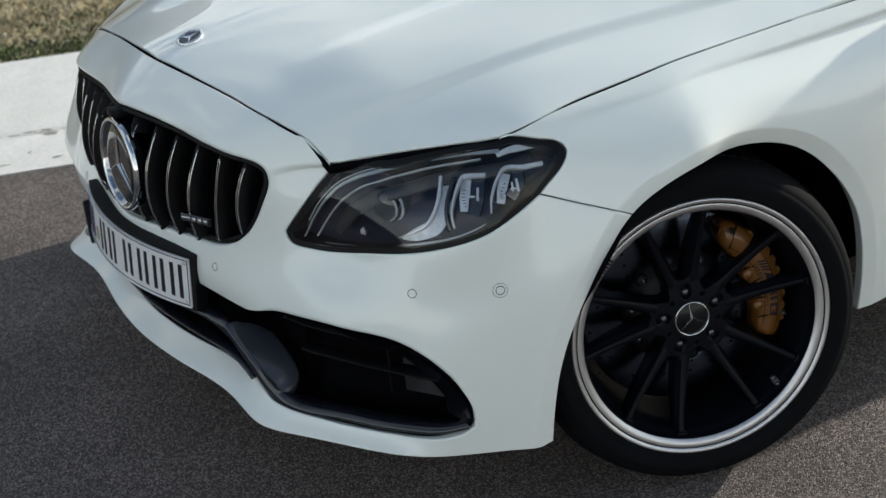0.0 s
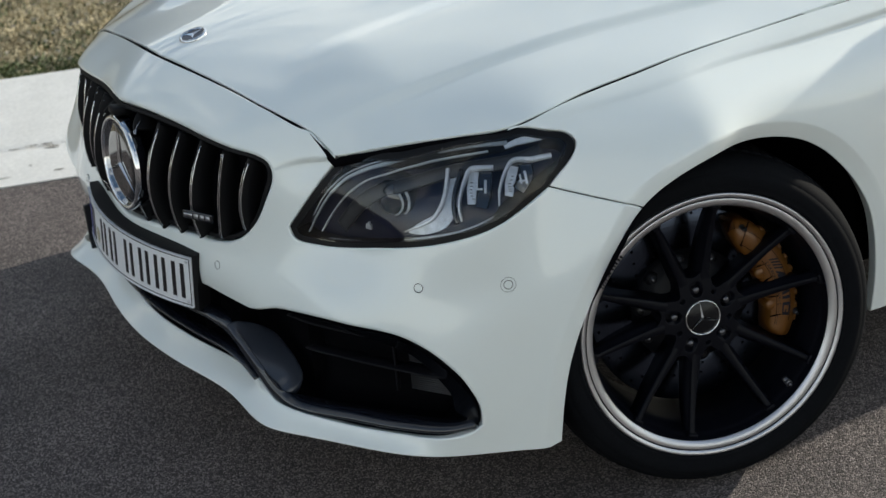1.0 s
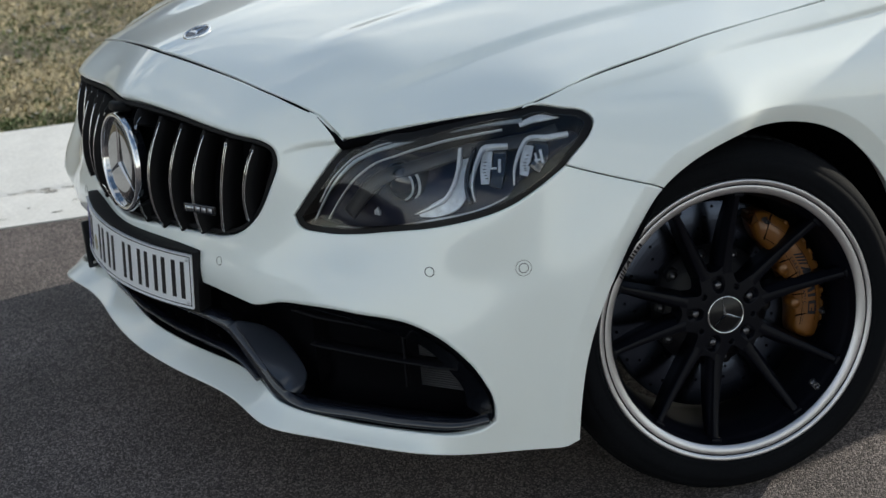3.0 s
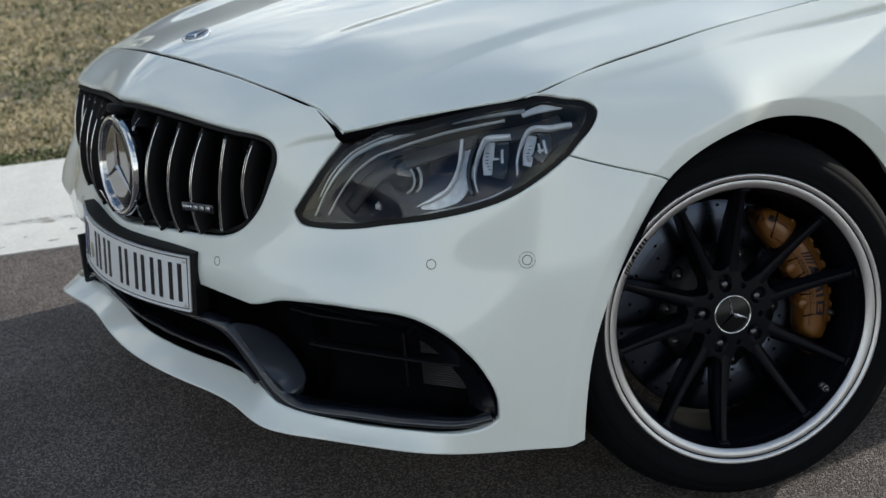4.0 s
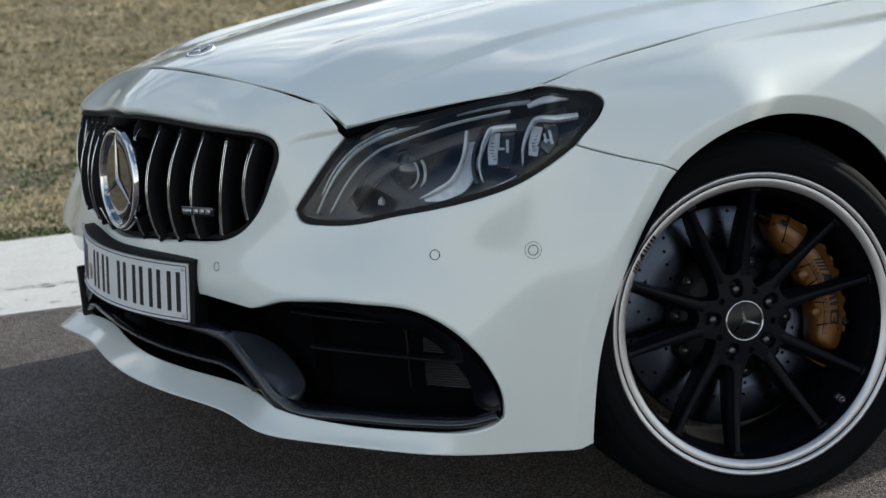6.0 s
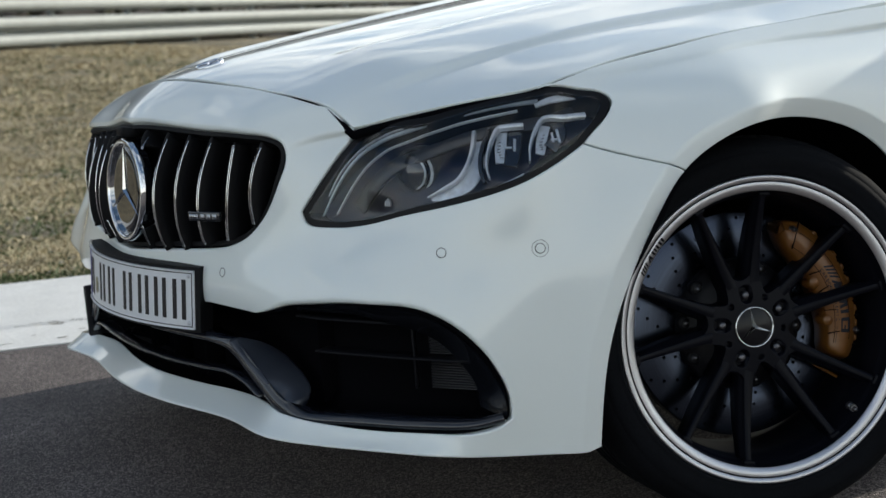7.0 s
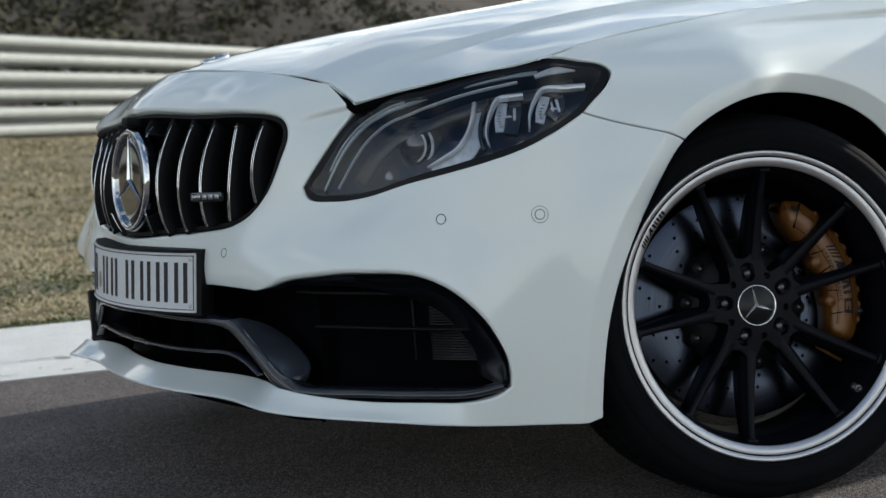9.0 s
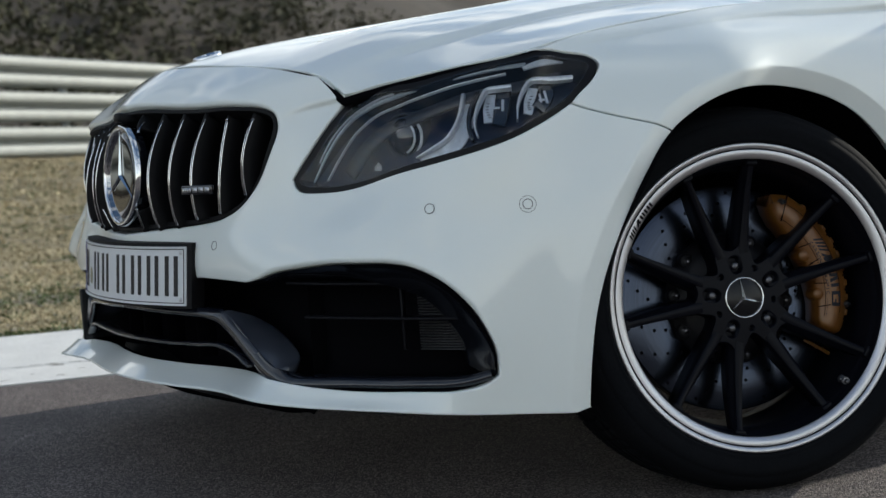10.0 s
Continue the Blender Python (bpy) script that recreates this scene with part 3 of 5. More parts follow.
# ---------- sweeping along curves ----------
def sweep(bm, path, normals, profile, scales=None, closed=True, caps=True):
    """Carries a profile of (side, out) offsets along a path; out is along the normals."""
    path, normals = np.array(path, float), np.array(normals, float)
    tang = np.gradient(path, axis=0)
    rings = []
    for i, (p, n, t) in enumerate(zip(path, normals, tang)):
        t = t / np.linalg.norm(t)
        n = n - t * (n @ t)
        n = n / np.linalg.norm(n)
        s = np.cross(t, n)
        k = (1, 1) if scales is None else scales[i]
        rings.append([bm.verts.new(p + s * a * k[0] + n * b * k[1]) for a, b in profile])
    m = len(profile)
    for a, b in zip(rings[:-1], rings[1:]):
        for i in range(m if closed else m - 1):
            j = (i + 1) % m
            bm.faces.new((a[i], a[j], b[j], b[i]))
    if caps and closed:
        bm.faces.new(rings[0][::-1])
        bm.faces.new(rings[-1])
    bmesh.ops.recalc_face_normals(bm, faces=bm.faces)
    return bm


def slab(w, h, r=0.25):
    """A rectangle w by h with cut corners."""
    c = min(w, h) * r
    w, h = w / 2, h / 2
    return [(-w + c, -h), (w - c, -h), (w, -h + c), (w, h - c), (w - c, h), (-w + c, h), (-w, h - c), (-w, -h + c)]


def ribbon(bm, uv, offset, profile, side=1, scales=None, step=0.006):
    c = curve_through(uv, step) * [side, 1]
    n = skin.normal(c[:, 0], c[:, 1])
    sc = None
    if scales is not None:
        t = np.linspace(0, 1, len(c))
        sc = np.c_[np.interp(t, np.linspace(0, 1, len(scales)), scales), np.ones(len(c))]
    return sweep(bm, skin.at(c[:, 0], c[:, 1]) + offset * n, n, profile, sc)


def lathe(profile, steps=48, start=0.0, end=2 * math.pi):
    """A profile of (radius, height) spun round local z."""
    bm = bmesh.new()
    full = abs(end - start - 2 * math.pi) < 1e-6
    angles = np.linspace(start, end, steps, endpoint=not full)
    rings = [[bm.verts.new((r * math.cos(a), r * math.sin(a), h)) for a in angles] for r, h in profile]
    n = len(angles)
    for a, b in zip(rings[:-1], rings[1:]):
        for i in range(n if full else n - 1):
            j = (i + 1) % n
            vs = [a[i], a[j], b[j], b[i]]
            bm.faces.new(vs)
    bmesh.ops.remove_doubles(bm, verts=bm.verts, dist=1e-6)
    bmesh.ops.recalc_face_normals(bm, faces=bm.faces)
    return bm


def moved(bm, m):
    bmesh.ops.transform(bm, matrix=m, verts=bm.verts)
    return bm


def basis(origin, z, up=(0, 0, 1)):
    """A pose whose z axis points along z and whose y axis leans towards up."""
    z = Vector(z).normalized()
    x = Vector(up).cross(z).normalized()
    return Matrix.Translation(origin) @ Matrix((x, z.cross(x), z)).transposed().to_4x4()


def box(bm, m, size, bevel=0.0):
    """A box of that size at the pose m, with bevelled edges."""
    made = bmesh.ops.create_cube(bm, size=1, matrix=m @ Matrix.Diagonal((*size, 1)))
    if bevel:
        es = list({e for v in made["verts"] for e in v.link_edges})
        bmesh.ops.bevel(bm, geom=es, offset=bevel, segments=2, profile=0.5, affect="EDGES")
    return bm


def lean(p):
    """The far side of the nose sits a little further on and lower."""
    far = float(beyond(p[1]))
    return np.array([p[0] - float(far_shift(far, p[2])), p[1], p[2] - .045 * far])


# ---------- headlights ----------
lamp_loop = np.vstack([on_skin(s, 0.006, {3: 2, 7: 8, 8: 3, 10: 8}[len(s)])[:-1] for s in (LAMP_INNER, LAMP_LOW, LAMP_OUTER, LAMP_TOP)])


def headlight(side):
    flip = [side, 1]
    loop = inset(lamp_loop, 0.003)
    inner = inset(lamp_loop, 0.0135)
    lamp = panel("headlight", skin, loop * flip, [inner * flip], LAMP_EDGE, car, offset=-0.003, radius=0.0015, depth=0.05, label="black headlight surround")
    # back wall; its blue stands in for sky mirrored in the lens
    panel("housing", skin, inset(lamp_loop, 0.004) * flip, [], LAMP_SKY_TINT, lamp, offset=-0.062, skirt=False, step=0.02)
    lens = panel("lens", skin, inset(lamp_loop, 0.0125) * flip, [], CLEAR, lamp, offset=-0.0025, skirt=False, label="clear curved plastic lens")
    lens.visible_shadow = False
    # light guide along the upper edge, a finer one beside it, and the bright end piece
    drl = [(.560, .402), (.566, .432), (.577, .466), (.594, .504), (.614, .540), (.650, .568), (.696, .583), (.772, .590), (.852, .587), (.913, .584), (.955, .578)]
    part("light_guide", ribbon(bmesh.new(), drl, -0.010, slab(0.0080, 0.005), side, [.35, .5, .7, .8, .9, 1, 1, 1, 1, 1, 1]), GUIDE, lamp, "frosted light guide strip", smooth=False)
    rim = [(u - .004, v + .0052) for u, v in drl[1:]]
    part("light_guide", ribbon(bmesh.new(), rim, -0.0085, slab(0.0015, 0.005), side), LAMP_SILVER, lamp, smooth=False)
    fine = [(.584, .412), (.593, .445), (.607, .481), (.623, .513), (.654, .549), (.710, .570), (.790, .577), (.864, .575), (.922, .573)]
    part("light_guide", ribbon(bmesh.new(), fine, -0.015, slab(0.0024, 0.006), side), LAMP_SILVER, lamp, smooth=False)
    part("light_guide", ribbon(bmesh.new(), [(.950, .572), (.975, .574), (1.008, .566), (1.054, .548)], -0.012, slab(0.0125, 0.005), side, [.7, 1.1, .9, .35]), LAMP_SILVER, lamp, "bright end piece of the light guide", smooth=False)
    shelf = [(.612, .430), (.640, .495), (.672, .533), (.725, .552), (.800, .560), (.920, .556), (1.03, .535)]
    part("bezel", ribbon(bmesh.new(), shelf, -0.034, slab(0.026, 0.008), side), LAMP_GREY, lamp, "dark grey stepped bezel")
    # projector lens that faces forwards, with a bright crescent round its rear half
    at = Vector((-.492, -.629 * side, .650)) if side > 0 else Vector(lean((-.492, .629, .650)))
    m = basis(at, (-0.90, -0.42 * side, 0.02))
    proj = part("projector", moved(lathe([(.0420, -.03), (.0420, .003), (.0400, .0055), (.0370, .003)], 40), m), LAMP_GREY, lamp, "dark projector barrel")
    mid = 0.0 if side > 0 else math.pi
    part("crescent", moved(lathe([(.0315, .004), (.0330, .0068), (.0375, .0062), (.0385, .002)], 24, mid - 1.45, mid + 1.25), m), LAMP_FROST, proj, "bright crescent of the projector")
    part("crescent", moved(lathe([(.0262, .014), (.0272, .0160), (.0290, .0150), (.0298, .012)], 24, mid - 1.2, mid + 1.0), m), LAMP_SILVER, proj)
    part("projector_lens", moved(lathe([(.0365, .002), (.032, .011), (.022, .019), (.011, .0225), (.0001, .0235)], 40), m), GLASS_DARK, proj)
    # small prism beside the projector
    c, n = skin.at([.672 * side], [.452])[0], skin.normal([.672 * side], [.452])[0]
    for k in range(3):
        part("prism", box(bmesh.new(), basis(c - .034 * n, n) @ Matrix.Translation((.0045 * (k - 1), .002 * (k % 2), 0)), (.003, .014 - .004 * abs(k - 1), .006), .001), LAMP_SILVER, lamp)
    # bright blade between projector and modules, with a broad pale plate behind it
    blade = [(.852, .563), (.857, .545), (.862, .516), (.861, .486), (.853, .467), (.836, .459), (.798, .449)]
    part("reflector", ribbon(bmesh.new(), blade, -0.028, slab(0.0058, 0.012), side, [1.2, 1.2, 1, 1, 1, .8, .3]), LAMP_SILVER, lamp, "curved bright reflector blade", smooth=False)
    plate = [(.862, .566), (.872, .525), (.876, .486), (.868, .462), (.838, .450), (.800, .446)]
    part("reflector", ribbon(bmesh.new(), plate, -0.036, slab(0.027, 0.003), side, [.5, .65, .9, 1.2, .9, .2]), LAMP_PALE, lamp, "broad frosted silver plate", smooth=False)
    cheek = [(.880, .556), (.880, .515), (.891, .470), (.902, .446)]
    part("bezel", ribbon(bmesh.new(), cheek, -0.026, slab(0.007, 0.016), side), GLASS_DARK, lamp)
    # two square modules: an angular frame open to the rear, a pale stepped facet, a dark lens and small bright marks
    for frame_line, facet, lens_line, mark in (
            ([(.934, .542), (.914, .547), (.897, .549), (.892, .530), (.892, .507), (.897, .478), (.908, .450)], [(.902, .548), (.904, .520), (.912, .484)], [(.920, .548), (.926, .512), (.930, .470)], (.922, .508)),
            ([(1.046, .505), (1.008, .524), (.961, .541), (.953, .522), (.952, .493), (.962, .456)], [(.968, .535), (.966, .508), (.974, .470)], [(.990, .530), (1.004, .488), (1.006, .450)], (.998, .484))):
        wide = [1.3, 1.4, 1.1, .9, .8, .7, .5] if len(frame_line) == 7 else [1.5, 1.6, 1.3, 1, .8, .5]
        mod = part("module", ribbon(bmesh.new(), frame_line, -0.019, slab(0.0058, 0.012), side, wide, step=0.003), LAMP_SILVER, lamp, "bright angular module frame", smooth=False)
        part("module_facet", ribbon(bmesh.new(), facet, -0.030, slab(0.018, 0.003), side, [.9, 1, .8]), LAMP_PALE, mod, smooth=False)
        part("module_lens", ribbon(bmesh.new(), lens_line, -0.030, slab(0.024, 0.008), side), GLASS_DARK, mod, smooth=False)
        u0, v0 = mark
        for du, dv, ww, hh in ((.004, .004, .0045, .024), (-.004, .002, .011, .0035), (-.010, .012, .0035, .018)):
            c, n = skin.at([(u0 + du) * side], [v0 + dv])[0], skin.normal([(u0 + du) * side], [v0 + dv])[0]
            part("module_trim", box(bmesh.new(), basis(c - .0255 * n, n), (ww, hh, .003), .0006), LAMP_PALE, mod)
        for k in range(6):
            u, v = np.interp(k, [0, 2.5, 5], [facet[0][0], facet[1][0], facet[2][0]]), np.interp(k, [0, 5], [facet[0][1] - .02, facet[2][1] + .01])
            c, n = skin.at([u * side], [v])[0], skin.normal([u * side], [v])[0]
            part("facet", box(bmesh.new(), basis(c - .0282 * n, n), (.005, .0012, .0012)), LAMP_GREY, mod)
    # lower bright edge
    low = [(.600, .402), (.673, .421), (.803, .428), (.890, .428), (.960, .436)]
    part("trim", ribbon(bmesh.new(), low, -0.024, slab(0.0034, 0.008), side, [.5, .8, 1.2, 1.4, .6]), LAMP_SILVER, lamp)
    return lamp


# near black with the sky's blue reflection painted into the base colour
LAMP_SKY_TINT = material("lamp_sky_tint", (0.008, 0.012, 0.034), 0.30)
LAMP_EDGE = material("lamp_edge_black", (0.004, 0.004, 0.005), 0.45, Specular_IOR_Level=0.2)
LAMP_FROST = grain(material("lamp_frost", (0.82, 0.85, 0.90), 0.35, 0.1), 90, 0.6, 1.15)
LAMP_PALE = grain(material("lamp_pale", (0.74, 0.78, 0.84), 0.3, 0.25), 70, 0.6, 1.12)
LAMP_GREY = material("lamp_grey", (0.035, 0.037, 0.042), 0.35)
LAMP_SILVER = grain(material("lamp_silver", (0.84, 0.87, 0.92), 0.22, 0.35), 160, 0.8, 1.1)
GUIDE = grain(material("frosted_guide", (0.42, 0.46, 0.49), 0.18, 0.2, 0.6), 240, 0.7, 1.2)
GLASS_DARK = material("dark_glass", (0.006, 0.007, 0.010), 0.04, 0, 1.0, 0.0)


def clear_plastic(name):
    m = bpy.data.materials.new(name)
    m.use_nodes = True
    nt = m.node_tree
    nt.nodes.clear()
    out = nt.nodes.new("ShaderNodeOutputMaterial")
    see, gloss, mix, fr = (nt.nodes.new("ShaderNode" + k) for k in ("BsdfTransparent", "BsdfGlossy", "MixShader", "Fresnel"))
    see.inputs[0].default_value = (0.97, 0.98, 0.99, 1)
    gloss.inputs["Roughness"].default_value = 0.01
    fr.inputs["IOR"].default_value = 1.50
    nt.links.new(fr.outputs[0], mix.inputs[0])
    nt.links.new(see.outputs[0], mix.inputs[1])
    nt.links.new(gloss.outputs[0], mix.inputs[2])
    nt.links.new(mix.outputs[0], out.inputs[0])
    return m


CLEAR = clear_plastic("clear_lamp_plastic")
for side in (1, -1):
    headlight(side)

# ---------- radiator grille ----------
grille = panel("grille", skin, inset(grille_loop, 0.004), [inset(grille_loop, 0.0085)], PLASTIC, car, offset=-0.010, radius=0.002, depth=0.05, label="black radiator grille with chrome-edged upright slats")
# black sheet behind the slats, painted as the shade in the grille's depth
panel("grille_shade", skin, inset(grille_loop, 0.006), [], DARK, grille, offset=-0.055, skirt=False, step=0.03)
# from the middle outwards: distance from the middle line at the top and the foot, heights, and how far forward its top, waist and foot stand
SLATS = [
    (.135, .143, .7100, .5120, -.7370, -.7760, -.7660),
    (.203, .199, .7085, .5160, -.7220, -.7570, -.7500),
    (.269, .274, .7060, .5270, -.7055, -.7410, -.7390),
    (.336, .332, .7030, .5370, -.6890, -.7100, -.7175),
    (.403, .393, .7000, .5690, -.6695, -.6930, -.6910),
]
SHORT_SLATS = [(.0665, .0815, .7110, .6935, -.7480, -.7600, -.7660), (.090, .080, .5480, .5110, -.7860, -.7810, -.7740)]


def slat(side, row):
    y0, y1, z0, z1, x0, xm, x1 = row
    t = np.linspace(0, 1, 30)
    p = np.c_[x0 * (1 - t) * (1 - 2 * t) + xm * 4 * t * (1 - t) + x1 * t * (2 * t - 1), -(y0 + (y1 - y0) * t), z0 + (z1 - z0) * t]
    p = np.array([lean(q * [1, side, 1]) for q in p])
    n = np.array([(-0.97, -0.24 * side, 0)] * 30)
    ob = part("slat", sweep(bmesh.new(), p - 0.026 * n, n, slab(0.0085, 0.052, 0.3)), PLASTIC, grille)
    for s in (-1, 1)[:1 if side < 0 else 2]:
        q = p + np.array([0, s * 0.0034, 0]) + 0.0004 * n
        part("chrome_edge", sweep(bmesh.new(), q, n, slab(0.0020, 0.0026, 0.3)), CHROME, ob)
    part("chrome_edge", box(bmesh.new(), basis(p[0] + 0.0004 * n[0], n[0]), (0.0088, 0.003, 0.004), 0.001), CHROME, ob)


for side in (1, -1):
    for row in SLATS + SHORT_SLATS:
        slat(side, row)

# round emblem with three arms
em = basis((-.782, -.003, .6115), (-0.993, 0.0, 0.09))
emblem = part("emblem", moved(lathe([(.0895, -.002), (.0895, .002), (.0912, .0048), (.0945, .0058), (.0982, .0042), (.0998, .001), (.1005, -.004)], 72), em), CHROME, grille, "large chrome ring emblem on dark glass")
part("disc", moved(lathe([(.0001, .0005), (.060, .001), (.089, .001), (.089, -.002)], 48), em), GLASS_DARK, emblem)
part("socket", moved(lathe([(.0990, -.002), (.0992, -.010), (.0980, -.022)], 48), em), GLOSS, emblem)


def arm(length, width, height):
    bm = bmesh.new()
    top = bm.verts.new((0, length, height * 0.35))
    mid = bm.verts.new((0, 0, height))
    l, r = bm.verts.new((-width, width * 0.58, 0)), bm.verts.new((width, width * 0.58, 0))
    bm.faces.new((mid, r, top))
    bm.faces.new((mid, top, l))
    return bm


for k in range(3):
    part("arm", moved(arm(.090, .0040, .005), em @ Matrix.Translation((0, 0, .0015)) @ Matrix.Rotation(k * 2 * math.pi / 3, 4, "Z")), CHROME, emblem, smooth=False)

# camera notch at the top of the grille
part("camera_housing", box(bmesh.new(), pose(-.762, 0, .722, 0, 12, 0), (.04, .034, .018), .005), PLASTIC, grille)

# small badge on the slats: dark bar with silver strokes and blocks
bd = basis((-.745, -.303, .582), (-0.90, -0.43, 0.02))
badge = part("badge", box(bmesh.new(), bd, (.074, .017, .008), .002), GLOSS, grille, "small black badge with silver marks")
for i in range(4):
    part("stroke", box(bmesh.new(), bd @ Matrix.Translation((-.031 + i * .0055, 0, .0042)) @ Matrix.Shear("XZ", 4, (0, 0)), (.0032, .009, .0012)), CHROME, badge)
for i in range(3):
    part("stroke", box(bmesh.new(), bd @ Matrix.Translation((-.003 + i * .0145, 0, .0042)), (.0105, .009, .0012)), LIP, badge)

# ---------- bonnet badge ----------
bz = hood_surf.at([0.0], [-0.578])[0]
bb = basis(bz + np.array([0, 0, .001]), (-0.26, 0, 0.966), (1, 0, 0))
hood_badge = part("hood_badge", moved(lathe([(.0001, .002), (.024, .002), (.0245, .0045), (.0285, .0045), (.030, .001), (.030, -.006)], 48), bb), CHROME, car, "round chrome and dark blue bonnet badge")
part("enamel", moved(lathe([(.0001, .0027), (.0243, .0027)], 40), bb), material("dark_blue_enamel", (0.012, 0.016, 0.04), 0.15), hood_badge)
for k in range(3):
    part("arm", moved(arm(.022, .003, .0035), bb @ Matrix.Translation((0, 0, .0028)) @ Matrix.Rotation(k * 2 * math.pi / 3, 4, "Z")), CHROME, hood_badge, smooth=False)

# ---------- parking sensors ----------
for side in (1, -1):
    for u, v, ring in ((.866, .3265, 0), (1.009, .314, 1), (.331, .273, 0)):
        m = basis(skin.at([u * side], [v])[0], skin.normal([u * side], [v])[0])
        s = part("parking_sensor", moved(lathe([(.0001, .0004), (.0066, .0004), (.0074, .0003), (.0074, -.002)], 32), m), PAINT, car, "small round painted parking sensor")
        part("groove", moved(lathe([(.0074, .0003), (.0077, .0008), (.0083, .0008), (.0086, .0003)], 32), m), SEAL, s)
        if ring:
            part("groove", moved(lathe([(.0132, .0001), (.0134, .0006), (.0137, .0006), (.0139, .0001)], 32), m), SEAL, s)

# ---------- number plate ----------
plate_r, plate_yaw = 0.72, 0.056


def plate_at(s, z, out=0.0):
    """A point on the bowed plate: s along its width, z above its centre, out of its face."""
    a = s / plate_r
    r = plate_r + out
    x, y = plate_r - r * math.cos(a) + z * 0.098, -r * math.sin(a)
    c, n = math.cos(plate_yaw), math.sin(plate_yaw)
    return Vector((-.8244 + c * x - n * y, -.0093 + n * x + c * y, .4250 + z))


def plate_sheet(s0, s1, z0, z1, out, thick, n=24):
    bm = bmesh.new()
    rows = []
    for o in (out, out - thick):
        rows.append([[bm.verts.new(plate_at(s, z, o)) for s in np.linspace(s0, s1, n)] for z in (z0, z1)])
    f, b = rows
    for i in range(n - 1):
        bm.faces.new((f[0][i], f[0][i + 1], f[1][i + 1], f[1][i]))
        bm.faces.new((b[0][i + 1], b[0][i], b[1][i], b[1][i + 1]))
        bm.faces.new((f[1][i], f[1][i + 1], b[1][i + 1], b[1][i]))
        bm.faces.new((b[0][i], b[0][i + 1], f[0][i + 1], f[0][i]))
    for i in (0, n - 1):
        bm.faces.new((f[0][i], f[1][i], b[1][i], b[0][i]))
    bmesh.ops.recalc_face_normals(bm, faces=bm.faces)
    return bm


holder = part("plate_holder", plate_sheet(-.266, .268, -.060, .060, -.003, .034), PLASTIC, car, "black plastic number plate holder", smooth=False)
PLATE_WHITE = grain(material("plate_white", (0.72, 0.73, 0.75), 0.35), 60, 0.97, 1.02)
INK = material("plate_black", (0.012, 0.010, 0.012), 0.45)
plate = part("number_plate", plate_sheet(-.254, .256, -.054, .054, 0.0, .003), PLATE_WHITE, holder, "bowed white number plate with dark bars", smooth=False)
part("blue_band", plate_sheet(-.252, -.216, -.052, .052, .0006, .0012, 4), material("plate_blue", (0.02, 0.03, 0.28), 0.4), plate, smooth=False)
for z0, z1 in ((.0485, .0500), (-.0500, -.0485)):
    part("border", plate_sheet(-.250, .252, z0, z1, .0009, .001), INK, plate, smooth=False)
for s0, s1 in ((-.2505, -.2490), (.2505, .2520)):
    part("border", plate_sheet(s0, s1, -.050, .050, .0009, .001, 2), INK, plate, smooth=False)
for z0, z1 in ((.0525, .054), (-.054, -.0525)):
    part("rolled_edge", plate_sheet(-.254, .256, z0, z1, .0022, .003), PLATE_WHITE, plate, smooth=False)
# the unreadable registration as plain upright bars
for c in (-.185, -.088, -.030, .048, .108, .163, .218):
    for k in (-1, 1):
        part("bar", plate_sheet(c + k * .0125 - .0052, c + k * .0125 + .0052, -.037, .037, .0012, .001, 3), INK, plate, smooth=False)
part("seal", moved(lathe([(.0001, .0012), (.016, .0012), (.0165, 0)], 24), basis(plate_at(-.137, -.012), (-1, .19, .09))), grain(material("faded_seal", (0.42, 0.38, 0.26), 0.5), 200), plate)
for s, z in ((.243, .043), (.243, -.043), (-.246, .043), (-.246, -.043)):
    part("screw", moved(lathe([(.0001, .0022), (.003, .0020), (.0042, 0)], 16), basis(plate_at(s, z), plate_at(s, z, 1) - plate_at(s, z))), LIP, plate)

# ---------- lower front: black wing, bars and vents ----------
WING_HALF = [(-.800, 0, .356), (-.788, -.14, .354), (-.768, -.226, .352), (-.752, -.300, .350), (-.745, -.335, .344), (-.740, -.360, .331), (-.736, -.396, .309), (-.731, -.437, .283), (-.727, -.480, .259), (-.721, -.512, .249), (-.700, -.565, .2475), (-.650, -.645, .2480), (-.592, -.738, .2490), (-.528, -.810, .2520), (-.488, -.838, .262)]


WING_PROFILE = [(-.006, -.004), (-.001, 0), (0, .003), (-.002, .007), (-.006, .0105), (-.012, .0125), (-.034, .0135), (-.034, -.004)]


